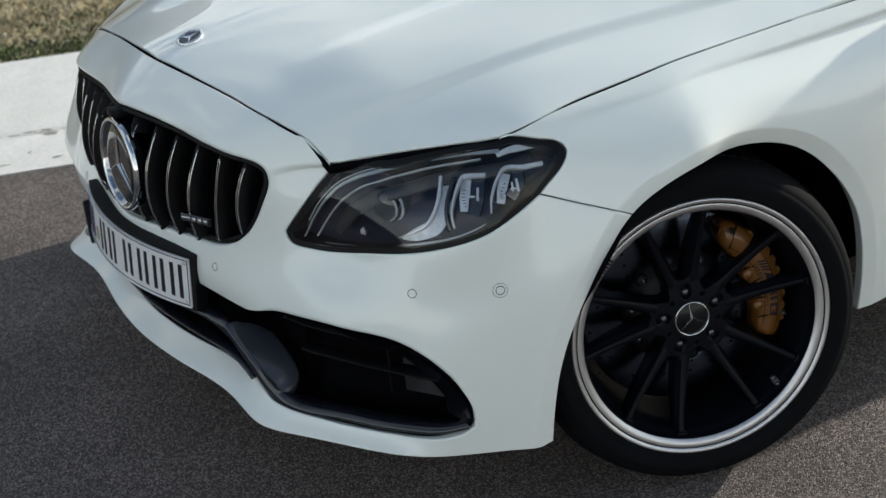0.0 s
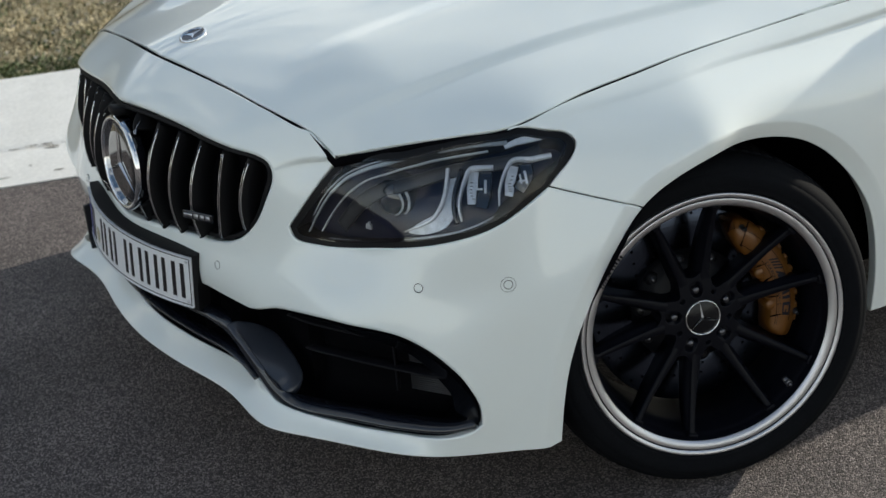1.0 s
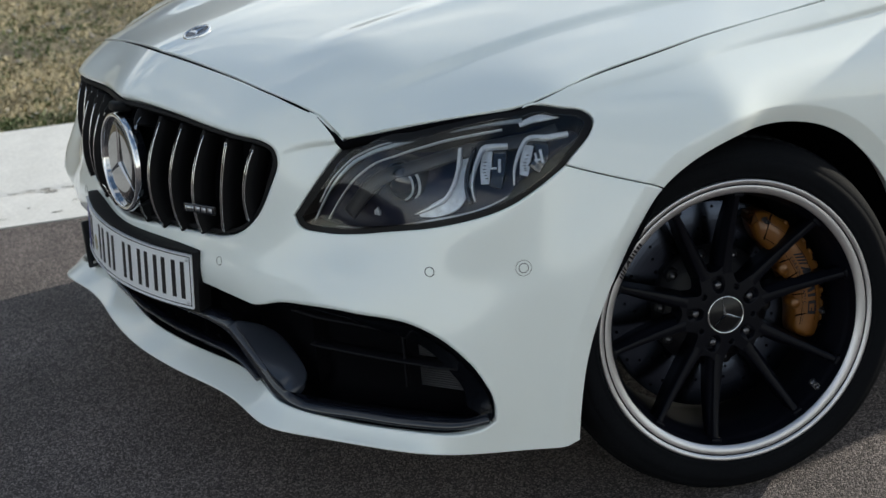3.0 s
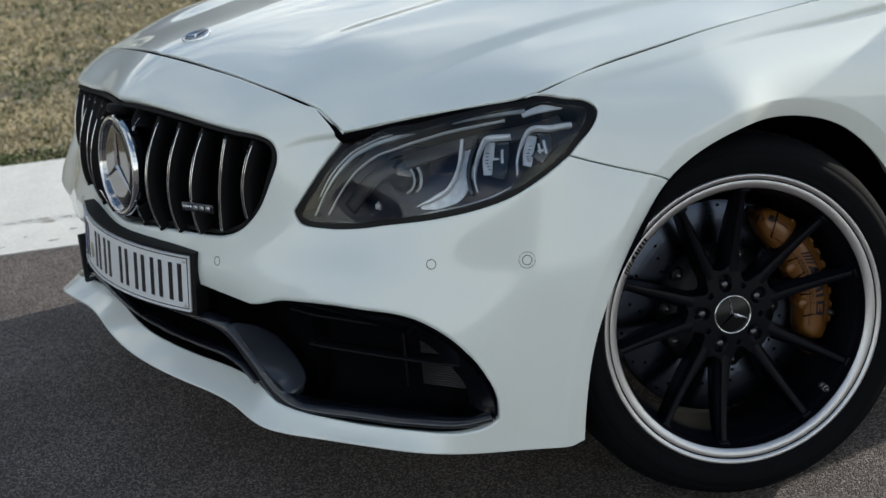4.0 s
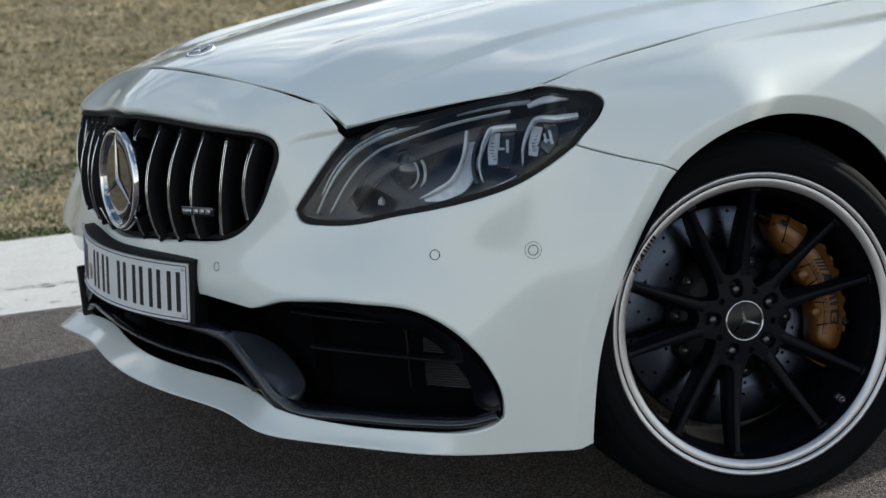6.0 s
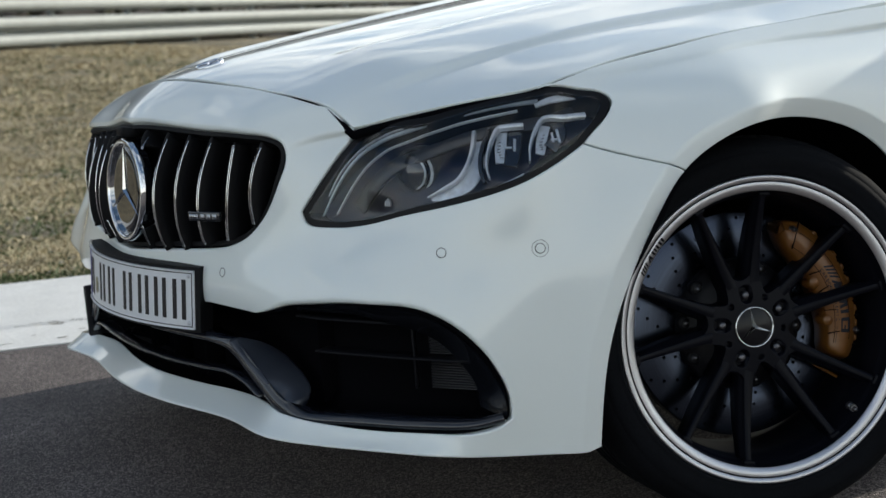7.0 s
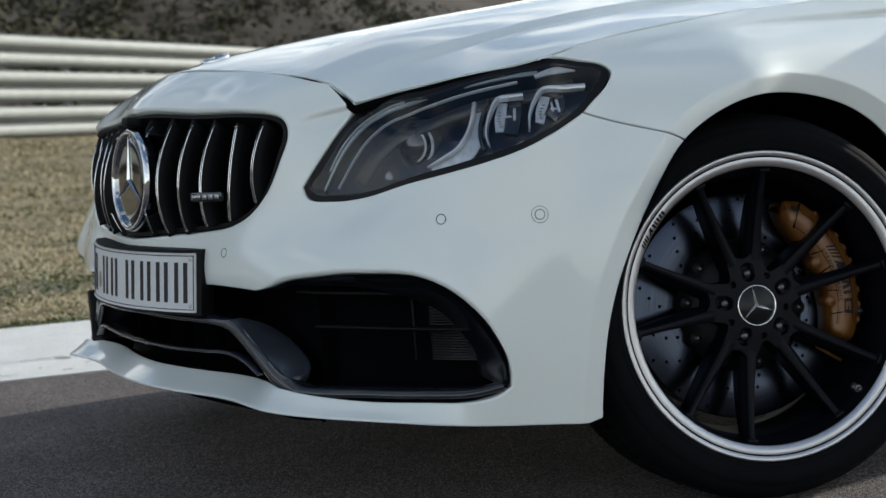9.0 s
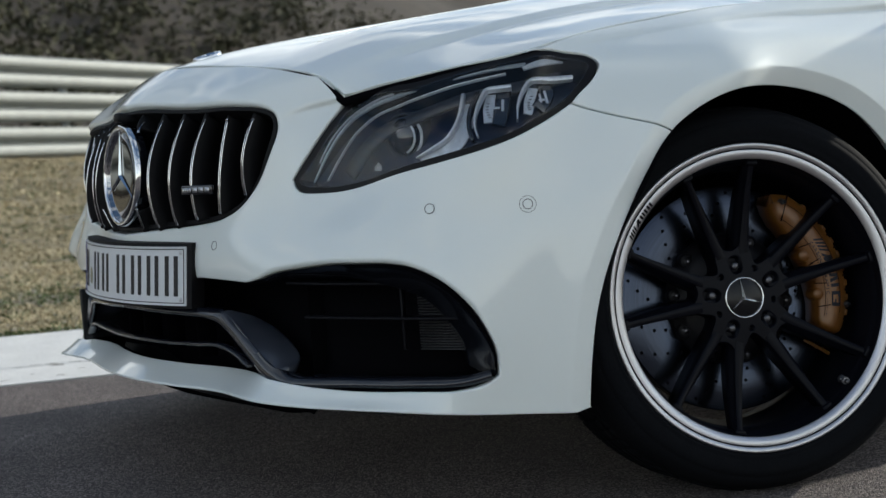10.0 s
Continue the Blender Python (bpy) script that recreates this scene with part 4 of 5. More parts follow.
def front_wing():
    """One gloss blade under the plate and along both outer intakes, with a broad strut on either side."""
    half = softened(curve_through(WING_HALF, 0.005), 6)
    path = np.vstack([(half * [1, -1, 1])[::-1][:-1], half])
    frames = []
    for p, t in zip(path, np.gradient(path, axis=0)):
        t = t / np.linalg.norm(t)
        fwd = np.array([-1.0, 0, -0.05])
        fwd = fwd - t * (fwd @ t)
        fwd /= np.linalg.norm(fwd)
        up = np.cross(fwd, t)
        frames.append((p, fwd, up * (1 if up[2] > 0 else -1)))
    bm = bmesh.new()
    rings = []
    for p, fwd, up in frames:
        s = abs(p[1])
        tall = 1 + .75 * float(ease(.30, .36, s) * (1 - ease(.50, .56, s)))
        rings.append([bm.verts.new(lean(p + fwd * x * (1.9 - .9 * tall if x < -.02 else 1) + up * (y * tall if y > 0 else y))) for x, y in WING_PROFILE])
    m = len(WING_PROFILE)
    for a1, b1 in zip(rings[:-1], rings[1:]):
        for i in range(m):
            j = (i + 1) % m
            bm.faces.new((a1[i], a1[j], b1[j], b1[i]))
    bm.faces.new(rings[0])
    bm.faces.new(rings[-1][::-1])
    bmesh.ops.recalc_face_normals(bm, faces=bm.faces)
    blade = part("front_wing", bm, WING, car, "gloss black blade across the lower front")
    # broad struts: a flat leaf that rises rearwards from the blade's ridge, with a rounded rear corner
    for side in (1, -1):
        ridge = curve_through([(-.7440, -.350, .3600), (-.7360, -.400, .3300), (-.7285, -.445, .3020), (-.7110, -.488, .2750), (-.7150, -.512, .2660)], .006)
        rear = curve_through([(-.7150, -.354, .3615), (-.6850, -.366, .3500), (-.6620, -.384, .3330), (-.6560, -.425, .3170), (-.6560, -.465, .3010), (-.6600, -.492, .2880), (-.6720, -.508, .2790), (-.6920, -.514, .2710)], .004)
        a = ridge[np.round(np.linspace(0, len(ridge) - 1, 30)).astype(int)]
        b = rear[np.round(np.linspace(0, len(rear) - 1, 30)).astype(int)]
        across = [0, .04, .1, .25, .45, .65, .82, .93, .98, 1]
        bm = bmesh.new()
        rows = []
        for p, q in zip(a, b):
            pts = [p + (q - p) * k + np.array([0, 0, .004 * math.sin(math.pi * min(1, k * 1.02)) - (.0012 if k == 1 else 0) - (.002 if k == 0 else 0)]) for k in across]
            pts += [q + np.array([.001, 0, -.006]), q + np.array([-.004, 0, -.016]), p + np.array([.006, 0, -.016])]
            rows.append([bm.verts.new(lean(r * [1, side, 1])) for r in pts])
        for r0, r1 in zip(rows[:-1], rows[1:]):
            for i in range(len(r0)):
                k = (i + 1) % len(r0)
                bm.faces.new((r0[i], r0[k], r1[k], r1[i]))
        bm.faces.new(rows[0])
        bm.faces.new(rows[-1][::-1])
        bmesh.ops.recalc_face_normals(bm, faces=bm.faces)
        part("wing_strut", bm, STRUT, blade, "broad satin dark grey strut")


STRUT = material("satin_strut", (0.034, 0.039, 0.052), 0.28, 0, 0.5, 0.08)
front_wing()
# trim that lines the outer intakes
for side in (1, -1):
    t = on_skin(INTAKE_TOP, 0.006)
    c = (t + [-0.004, -0.004]) * [side, 1]
    n = skin.normal(c[:, 0], c[:, 1])
    p = skin.at(c[:, 0], c[:, 1])
    k = np.linspace(0, 1, len(c))
    w = 0.012 + 0.026 * ease(.36, .66, k)
    bm = bmesh.new()
    mid = np.array([-.60, -.66 * side, .345])
    rings = []
    for q, nn, ww in zip(p, n, w):
        inw = mid - q
        inw -= nn * (inw @ nn)
        inw /= np.linalg.norm(inw)
        rings.append([bm.verts.new(q - nn * d + inw * e) for d, e in ((.006, 0), (.014, .004), (.020 + ww * .6, ww), (.026 + ww * .6, ww + .001), (.075, ww))])
    for a1, b1 in zip(rings[:-1], rings[1:]):
        for i in range(4):
            bm.faces.new((a1[i], a1[i + 1], b1[i + 1], b1[i]))
    bmesh.ops.recalc_face_normals(bm, faces=bm.faces)
    part("intake_trim", bm, GLOSS, car, "gloss black lining of the outer air intake")
    for zz, y0, y1 in ((.414, -.48, -.795), (.356, -.52, -.822)):
        ys = np.linspace(y0, y1, 24)
        xs = np.interp(-ys, [.45, .54, .65, .76, .80, .83], [-.70, -.675, -.62, -.56, -.525, -.48]) + 0.035
        path = np.c_[xs, ys * side, np.full(24, zz) - 0.00 * ys]
        part("vane", sweep(bmesh.new(), path, [(0, 0, 1)] * 24, slab(0.030, 0.0040)), VANE, car, "thin horizontal black vane in the air intake")
    part("vane", box(bmesh.new(), pose(-.560, -.695 * side, .365, 0, 0, 32 * side), (.012, .004, .125), .0015), VANE, car)
    for k in range(26):
        z = .30 + k * .0045
        if abs(z - .352) > .006:
            part_bm = box(bmesh.new(), pose(-.505, -.740 * side, z, 0, 0, 32 * side), (.010, .100, .0018))
            part("radiator_fin", part_bm, RADIATOR, car)


# lower middle grille: two long bars and uprights behind the wing
bar = curve_through([(-.782, 0, .291), (-.775, -.119, .292), (-.760, -.253, .298), (-.748, -.345, .301), (-.741, -.385, .292), (-.735, -.430, .272)], .01)
for side in (1, -1):
    path = np.array([lean(p * [1, side, 1]) for p in bar])
    part("lower_bar", sweep(bmesh.new(), path + [.014, 0, 0], [(0, 0, 1)] * len(path), slab(0.030, 0.0055)), WING, car, "thin black bar of the lower grille")
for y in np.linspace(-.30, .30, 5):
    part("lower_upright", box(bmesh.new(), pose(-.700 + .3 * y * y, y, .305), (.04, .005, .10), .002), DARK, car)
# black block added behind the uprights in place of the shade there
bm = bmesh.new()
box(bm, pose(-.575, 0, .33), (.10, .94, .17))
part("lower_shade", bm, DARK, car, smooth=False)
# dark shell and back of the lower openings, their depth's shade painted as black
panel("intake_shade_shell", skin, inset(lower_loop, 0.001), [inset(lower_loop, 0.005)], DARK, car, offset=-0.014, radius=0.001, depth=0.100, step=0.03)
panel("intake_shade_back", skin, inset(lower_loop, 0.001), [], DARK, car, offset=-0.112, skirt=False, step=0.03)
# end wall of the lower grille, behind the far strut
part("lower_end", box(bmesh.new(), pose(-.695, .44, .2975), (.12, .012, .115), .003), SATIN, car)
# undertray
bm = bmesh.new()
ys = np.linspace(-.62, .62, 40)
front = [(-.745 + 0.42 * y * y, y) for y in ys]
up = [bm.verts.new((x, y, .212)) for x, y in front] + [bm.verts.new((.25, y, .205)) for y in (.62, -.62)]
dn = [bm.verts.new((x + .05, y, .176)) for x, y in front] + [bm.verts.new((.25, y, .17)) for y in (.62, -.62)]
bm.faces.new(up)
bm.faces.new(dn[::-1])
for i in range(len(up)):
    j = (i + 1) % len(up)
    bm.faces.new((up[j], up[i], dn[i], dn[j]))
bmesh.ops.recalc_face_normals(bm, faces=bm.faces)
part("undertray", bm, PLASTIC, car, "black plastic undertray", smooth=False)


# ---------- wheel arches ----------
def arch_liner(cx, side, pts, depth=0.42):
    bm = bmesh.new()
    rings = []
    for x, z in pts:
        rings.append([bm.verts.new((cx + x, -side * y, z)) for y in (.880 + .050 * float(ease(.30, .60, z)), .93 - depth * .5, .93 - depth)])
    for a, b in zip(rings[:-1], rings[1:]):
        for i in range(2):
            bm.faces.new((a[i], a[i + 1], b[i + 1], b[i]))
    bm.faces.new([r[2] for r in rings])
    bmesh.ops.recalc_face_normals(bm, faces=bm.faces)
    part("wheel_arch_liner", bm, DARK, car, smooth=False)


liner = [(x * 1.0 + .002, z + .004) for x, z in ARCH_XZ]
for side in (1, -1):
    arch_liner(0, side, liner)

# ---------- wheels ----------
GOLD = grain(material("gold_caliper_paint", (0.145, 0.056, 0.0095), 0.40, 0.2, 0.3, 0.08), 120, 0.9, 1.08)
BOLT = material("bolt_steel", (0.12, 0.12, 0.13), 0.35, 0.9)
BELL = material("bell_black", (0.006, 0.006, 0.008), 0.5, Specular_IOR_Level=0.2)


def turned_metal(name, color, rough):
    """Metal with fine rings round its axle, as a lathe and the pads leave them."""
    m = material(name, color, rough, 1.0)
    nt = m.node_tree
    b = nt.nodes["Principled BSDF"]
    tc = nt.nodes.new("ShaderNodeTexCoord")
    flat = nt.nodes.new("ShaderNodeVectorMath")
    flat.operation = "MULTIPLY"
    flat.inputs[1].default_value = (1, 1, 0)
    nt.links.new(tc.outputs["Object"], flat.inputs[0])
    size = nt.nodes.new("ShaderNodeVectorMath")
    size.operation = "LENGTH"
    nt.links.new(flat.outputs[0], size.inputs[0])
    no = nt.nodes.new("ShaderNodeTexNoise")
    no.noise_dimensions = "1D"
    no.inputs["Scale"].default_value, no.inputs["Detail"].default_value = 420, 4
    nt.links.new(size.outputs["Value"], no.inputs["W"])
    ramp = nt.nodes.new("ShaderNodeValToRGB")
    e = ramp.color_ramp.elements
    e[0].position, e[1].position = 0.3, 0.62
    e[0].color = tuple(c * .55 for c in color) + (1,)
    e[1].color = tuple(c * 1.15 for c in color) + (1,)
    nt.links.new(no.outputs["Fac"], ramp.inputs[0])
    nt.links.new(ramp.outputs[0], b.inputs["Base Color"])
    bn = nt.nodes.new("ShaderNodeBump")
    bn.inputs["Strength"].default_value, bn.inputs["Distance"].default_value = 0.25, 0.0005
    nt.links.new(no.outputs["Fac"], bn.inputs["Height"])
    nt.links.new(bn.outputs[0], b.inputs["Normal"])
    return m


DISC = turned_metal("brake_disc", (0.050, 0.061, 0.088), 0.19)
SPOKE_TURN = radians(-9)
# along a spoke: distance from the axle, height of its face, half width of the face
SPOKE_RUN = [(.052, -.0590, .0110), (.068, -.0585, .0104), (.085, -.0570, .0096), (.110, -.0532, .0084), (.140, -.0475, .0072), (.172, -.0395, .0064), (.205, -.0290, .0058), (.224, -.0215, .0060), (.2335, -.0165, .0070)]


def spoke(centre, side):
    """One deep, thin arm of a pair; side tells which, and its inner flank carries a step."""
    bm = bmesh.new()
    rings = []
    ux, uy = math.sin(centre), math.cos(centre)
    for r, h, w in SPOKE_RUN:
        mid = side * (.0615 - (.2275 - r) * .265)
        deep = float(np.interp(r, [.05, .10, .17, .2335], [.045, .046, .040, .030]))
        step = float(np.interp(r, [.06, .10, .16, .22], [.001, .0055, .0050, .0015]))
        prof = [(w * .85, 0), (w, -.0018), (w + .0035, -deep), (-w - step - .004, -deep), (-w - step - .0015, -.0125), (-w - step * .4, -.0100), (-w, -.0018), (-w * .85, 0)]
        rings.append([bm.verts.new(((mid + side * a) * uy + r * ux, -(mid + side * a) * ux + r * uy, h + z)) for a, z in prof])
    for a, b in zip(rings[:-1], rings[1:]):
        for i in range(8):
            j = (i + 1) % 8
            bm.faces.new((a[i], a[j], b[j], b[i]))
    bm.faces.new(rings[0])
    bm.faces.new(rings[-1][::-1])
    bmesh.ops.recalc_face_normals(bm, faces=bm.faces)
    return bm


def hub_pad(turn):
    """The hub's face: five pads that run out into the spokes, with bolt pockets and small drillings sunk into it."""
    bm = bmesh.new()
    n, rows = 240, 30
    rings = []
    for i in range(rows + 4):
        ring = []
        for k in range(n):
            a = 2 * math.pi * k / n
            d = (a - turn + math.pi / 5) % (2 * math.pi / 5) - math.pi / 5
            far = float(np.interp(abs(math.degrees(d)), [0, 6, 11, 15, 20, 25, 29, 33, 36], [.0835, .086, .093, .098, .092, .078, .0685, .0640, .0625]))
            t = min(1, i / rows)
            r = .0362 + (far - .0362) * t
            z = -.0555 - .0030 * float(ease(.036, .095, r))
            x, y = r * math.sin(d), r * math.cos(d)
            q = math.hypot(x, max(0, abs(y - .0580) - .0035)) if y < .058 else math.hypot(x, max(0, y - .0630))
            z -= .0125 * (1 - float(ease(.0095, .0118, q)))
            e = abs(d) - math.pi / 5
            q = math.hypot(r * math.sin(e), r * math.cos(e) - .0545)
            z -= .010 * (1 - float(ease(.0038, .0052, q)))
            if i > rows:
                r, z = r + (.0007, .0010, .003)[i - rows - 1], z - (.0008, .003, .046)[i - rows - 1]
            ring.append(bm.verts.new((r * math.sin(a), r * math.cos(a), z)))
        rings.append(ring)
    for a, b in zip(rings[:-1], rings[1:]):
        for k in range(n):
            j = (k + 1) % n
            bm.faces.new((a[k], a[j], b[j], b[k]))
    bmesh.ops.recalc_face_normals(bm, faces=bm.faces)
    return bm


def tread_blocks():
    """Ribs and sipes of the tread as raised blocks."""
    bm = bmesh.new()
    for k in range(84):
        a = 2 * math.pi * k / 84
        for h0, h1, sh in ((-.052, -.082, 0.0), (-.092, -.122, .02), (-.132, -.162, .04), (-.172, -.205, .06)):
            vs = []
            for da, h in ((-.031, h0), (.031, h0), (.031, h1), (-.031, h1)):
                for r in (.3295, .3335):
                    vs.append(bm.verts.new((r * math.cos(a + da + sh), r * math.sin(a + da + sh), h)))
            for f in ((1, 3, 5, 7), (0, 1, 3, 2), (2, 3, 5, 4), (4, 5, 7, 6), (6, 7, 1, 0)):
                bm.faces.new([vs[i] for i in f])
    bmesh.ops.recalc_face_normals(bm, faces=bm.faces)
    return bm


def arc_strip(a0, a1, r0, r1, height, slant=0.0, n=6):
    """A flat mark on an arc round the axle; slant leans its outer edge."""
    bm = bmesh.new()
    ring = [[bm.verts.new((r * math.sin(radians(a + lean_by)), r * math.cos(radians(a + lean_by)), height(r))) for a in np.linspace(a0, a1, n)] for r, lean_by in ((r0, 0), (r1, slant))]
    for i in range(n - 1):
        bm.faces.new((ring[0][i], ring[0][i + 1], ring[1][i + 1], ring[1][i]))
    return bm


def lettering(words, at, size, mat, parent, label):
    """Words in the built-in font; at(k) gives the pose of the k-th character."""
    bm = bmesh.new()
    for k, c in enumerate(words):
        if c == " ":
            continue
        cu = bpy.data.curves.new("glyph", "FONT")
        cu.body, cu.size, cu.align_x, cu.extrude, cu.resolution_u = c, size, "CENTER", 0.0002, 2
        ob = bpy.data.objects.new("glyph", cu)
        me = bpy.data.meshes.new_from_object(ob)
        me.transform(at(k))
        bm.from_mesh(me)
        bpy.data.objects.remove(ob)
        bpy.data.curves.remove(cu)
        bpy.data.meshes.remove(me)
    return part("lettering", bm, mat, parent, label, smooth=False)


def make_wheel(m, full=True):
    """A wheel whose local z is the axle, pointing out, and whose local y is up."""
    wheel = part("wheel", lathe([(.2365, -.016), (.2355, -.022), (.232, -.030), (.2285, -.036), (.2280, -.060), (.2255, -.064), (.2245, -.09), (.218, -.16), (.224, -.225), (.235, -.232)], 96), WHEEL_BLACK, car, "black ten-spoke alloy wheel with a polished lip")
    wheel.matrix_local = m
    part("tyre", lathe([(.2500, -.030), (.2610, -.012), (.2660, .001), (.2710, .0045), (.2730, .0035), (.278, .0065), (.292, .0075), (.3030, .0045), (.3035, .0030), (.3055, .0030), (.316, -.006), (.3235, -.018), (.3285, -.034), (.3300, -.050), (.3300, -.205), (.3245, -.222), (.312, -.240), (.285, -.250), (.250, -.235)], 128), RUBBER, wheel, "black low-profile tyre")
    part("tread", tread_blocks(), RUBBER, wheel)
    part("lip", lathe([(.2372, -.0095), (.2385, -.0065), (.2515, -.0010), (.2522, -.0016)], 128), LIP, wheel, "polished silver outer lip")
    part("lip", lathe([(.2545, -.0012), (.2552, .0004), (.2610, .0025), (.2635, .0015), (.2645, -.004), (.2620, -.014)], 128), LIP, wheel)
    part("lip_groove", lathe([(.2340, -.022), (.2371, -.0095)], 96), WHEEL_BLACK, wheel)
    part("lip_groove", lathe([(.2518, -.0030), (.2550, -.0026)], 96), WHEEL_BLACK, wheel)
    # hub face, cap with chrome ring and three arms
    hub = part("hub", hub_pad(SPOKE_TURN), WHEEL_BLACK, wheel)
    part("cap", lathe([(.0001, -.0545), (.0320, -.0550), (.0335, -.0560)], 40), CAP, hub, "black hub cap with chrome ring and arms")
    part("ring", lathe([(.0325, -.0560), (.0331, -.0535), (.0345, -.0525), (.0358, -.0535), (.0363, -.058)], 64), CHROME, hub)
    for k in range(3):
        part("arm", moved(arm(.0332, .0034, .0040), Matrix.Translation((0, 0, -.0546)) @ Matrix.Rotation(.16 + k * 2 * math.pi / 3, 4, "Z")), CHROME, hub, smooth=False)
    for k in range(5):
        c = SPOKE_TURN + k * 2 * math.pi / 5
        for s in (-1, 1):
            part("spoke", spoke(c, s), WHEEL_BLACK, wheel)
        x, y = .0570 * math.sin(c), .0570 * math.cos(c)
        part("lug_bolt", moved(lathe([(.0001, -.0575), (.0035, -.0577), (.0062, -.0595), (.0074, -.0625), (.0078, -.0700)], 20), Matrix.Translation((x, y, 0))), BOLT, hub, "recessed steel wheel bolt")
        foot = part("spoke_foot", box(bmesh.new(), Matrix.Rotation(-c - radians(15.1), 4, "Z") @ Matrix.Translation((0, .2320, -.024)), (.020, .009, .014), .003), WHEEL_BLACK, wheel)
        again = new("spoke_foot", foot.data)
        again.parent = wheel
        again.matrix_local = Matrix.Rotation(radians(30.2), 4, "Z")
    if not full:
        return wheel
    # brake disc, its drillings and bell bolts
    disc = part("brake_disc", lathe([(.108, -.135), (.1090, -.1300), (.1100, -.1295), (.1990, -.1295), (.2000, -.1300), (.2005, -.132), (.2005, -.164), (.108, -.164)], 128), DISC, wheel, "large drilled grey brake disc")
    drill = None
    for k in range(72):
        a = 2 * math.pi * (k + .35 * (k // 4 % 2)) / 72
        r = (.130, .150, .170, .189)[(k * 3) % 4]
        at = Matrix.Translation((r * math.cos(a), r * math.sin(a), -.1289))
        if drill is None:
            drill = part("drilling", lathe([(.0001, -.0004), (.0027, -.0004), (.0031, 0)], 10), DARK, disc)
            drill.matrix_local = at
        else:
            hole = new("drilling", drill.data)
            hole.parent = disc
            hole.matrix_local = at
    part("bell", lathe([(.045, -.100), (.090, -.104), (.098, -.110), (.112, -.122), (.117, -.126), (.118, -.131)], 60), BELL, disc)
    for k in range(10):
        a = radians(-46 + 36 * k)
        at = Matrix.Translation((.1035 * math.sin(a), .1035 * math.cos(a), 0))
        bolt = part("bell_bolt", moved(lathe([(.0001, -.108), (.0042, -.108), (.0046, -.110), (.0075, -.1105), (.0085, -.1125), (.0085, -.126)], 16), at), BOLT, disc)
        part("boss", moved(lathe([(.0085, -.1135), (.0135, -.1145), (.0150, -.120), (.0150, -.130)], 20), at), BELL, bolt)
    # valve
    va = radians(134.8)
    mv = Matrix.Translation((.2255 * math.sin(va), .2255 * math.cos(va), -.046)) @ Matrix.Rotation(radians(10), 4, "X")
    valve = part("valve", moved(lathe([(.0001, .026), (.0035, .026), (.0042, .022), (.0042, .010), (.0072, .009), (.0072, 0)], 16), mv), BOLT, wheel, "short metal valve")
    part("nut", moved(lathe([(.0042, .012), (.0068, .012), (.0068, .018), (.0042, .018)], 6), mv), LIP, valve, smooth=False)
    # marks on the lip: dark strokes and blocks
    for a0, a1, sl in ((-61.0, -60.3, .8), (-59.7, -59.0, .8), (-58.4, -57.7, .8), (-57.1, -56.4, .8), (-55.6, -54.4, 2.2), (-53.6, -52.6, 0), (-51.6, -50.6, 0), (-50.0, -49.2, 0), (-48.6, -47.6, 0), (-46.8, -45.8, 0), (-45.2, -44.2, 0)):
        part("lip_mark", arc_strip(a0, a1, .2402, .2488, lambda r: -.0065 + (r - .2385) * .42 + .0012, sl), WHEEL_BLACK, wheel, smooth=False)
    return wheel


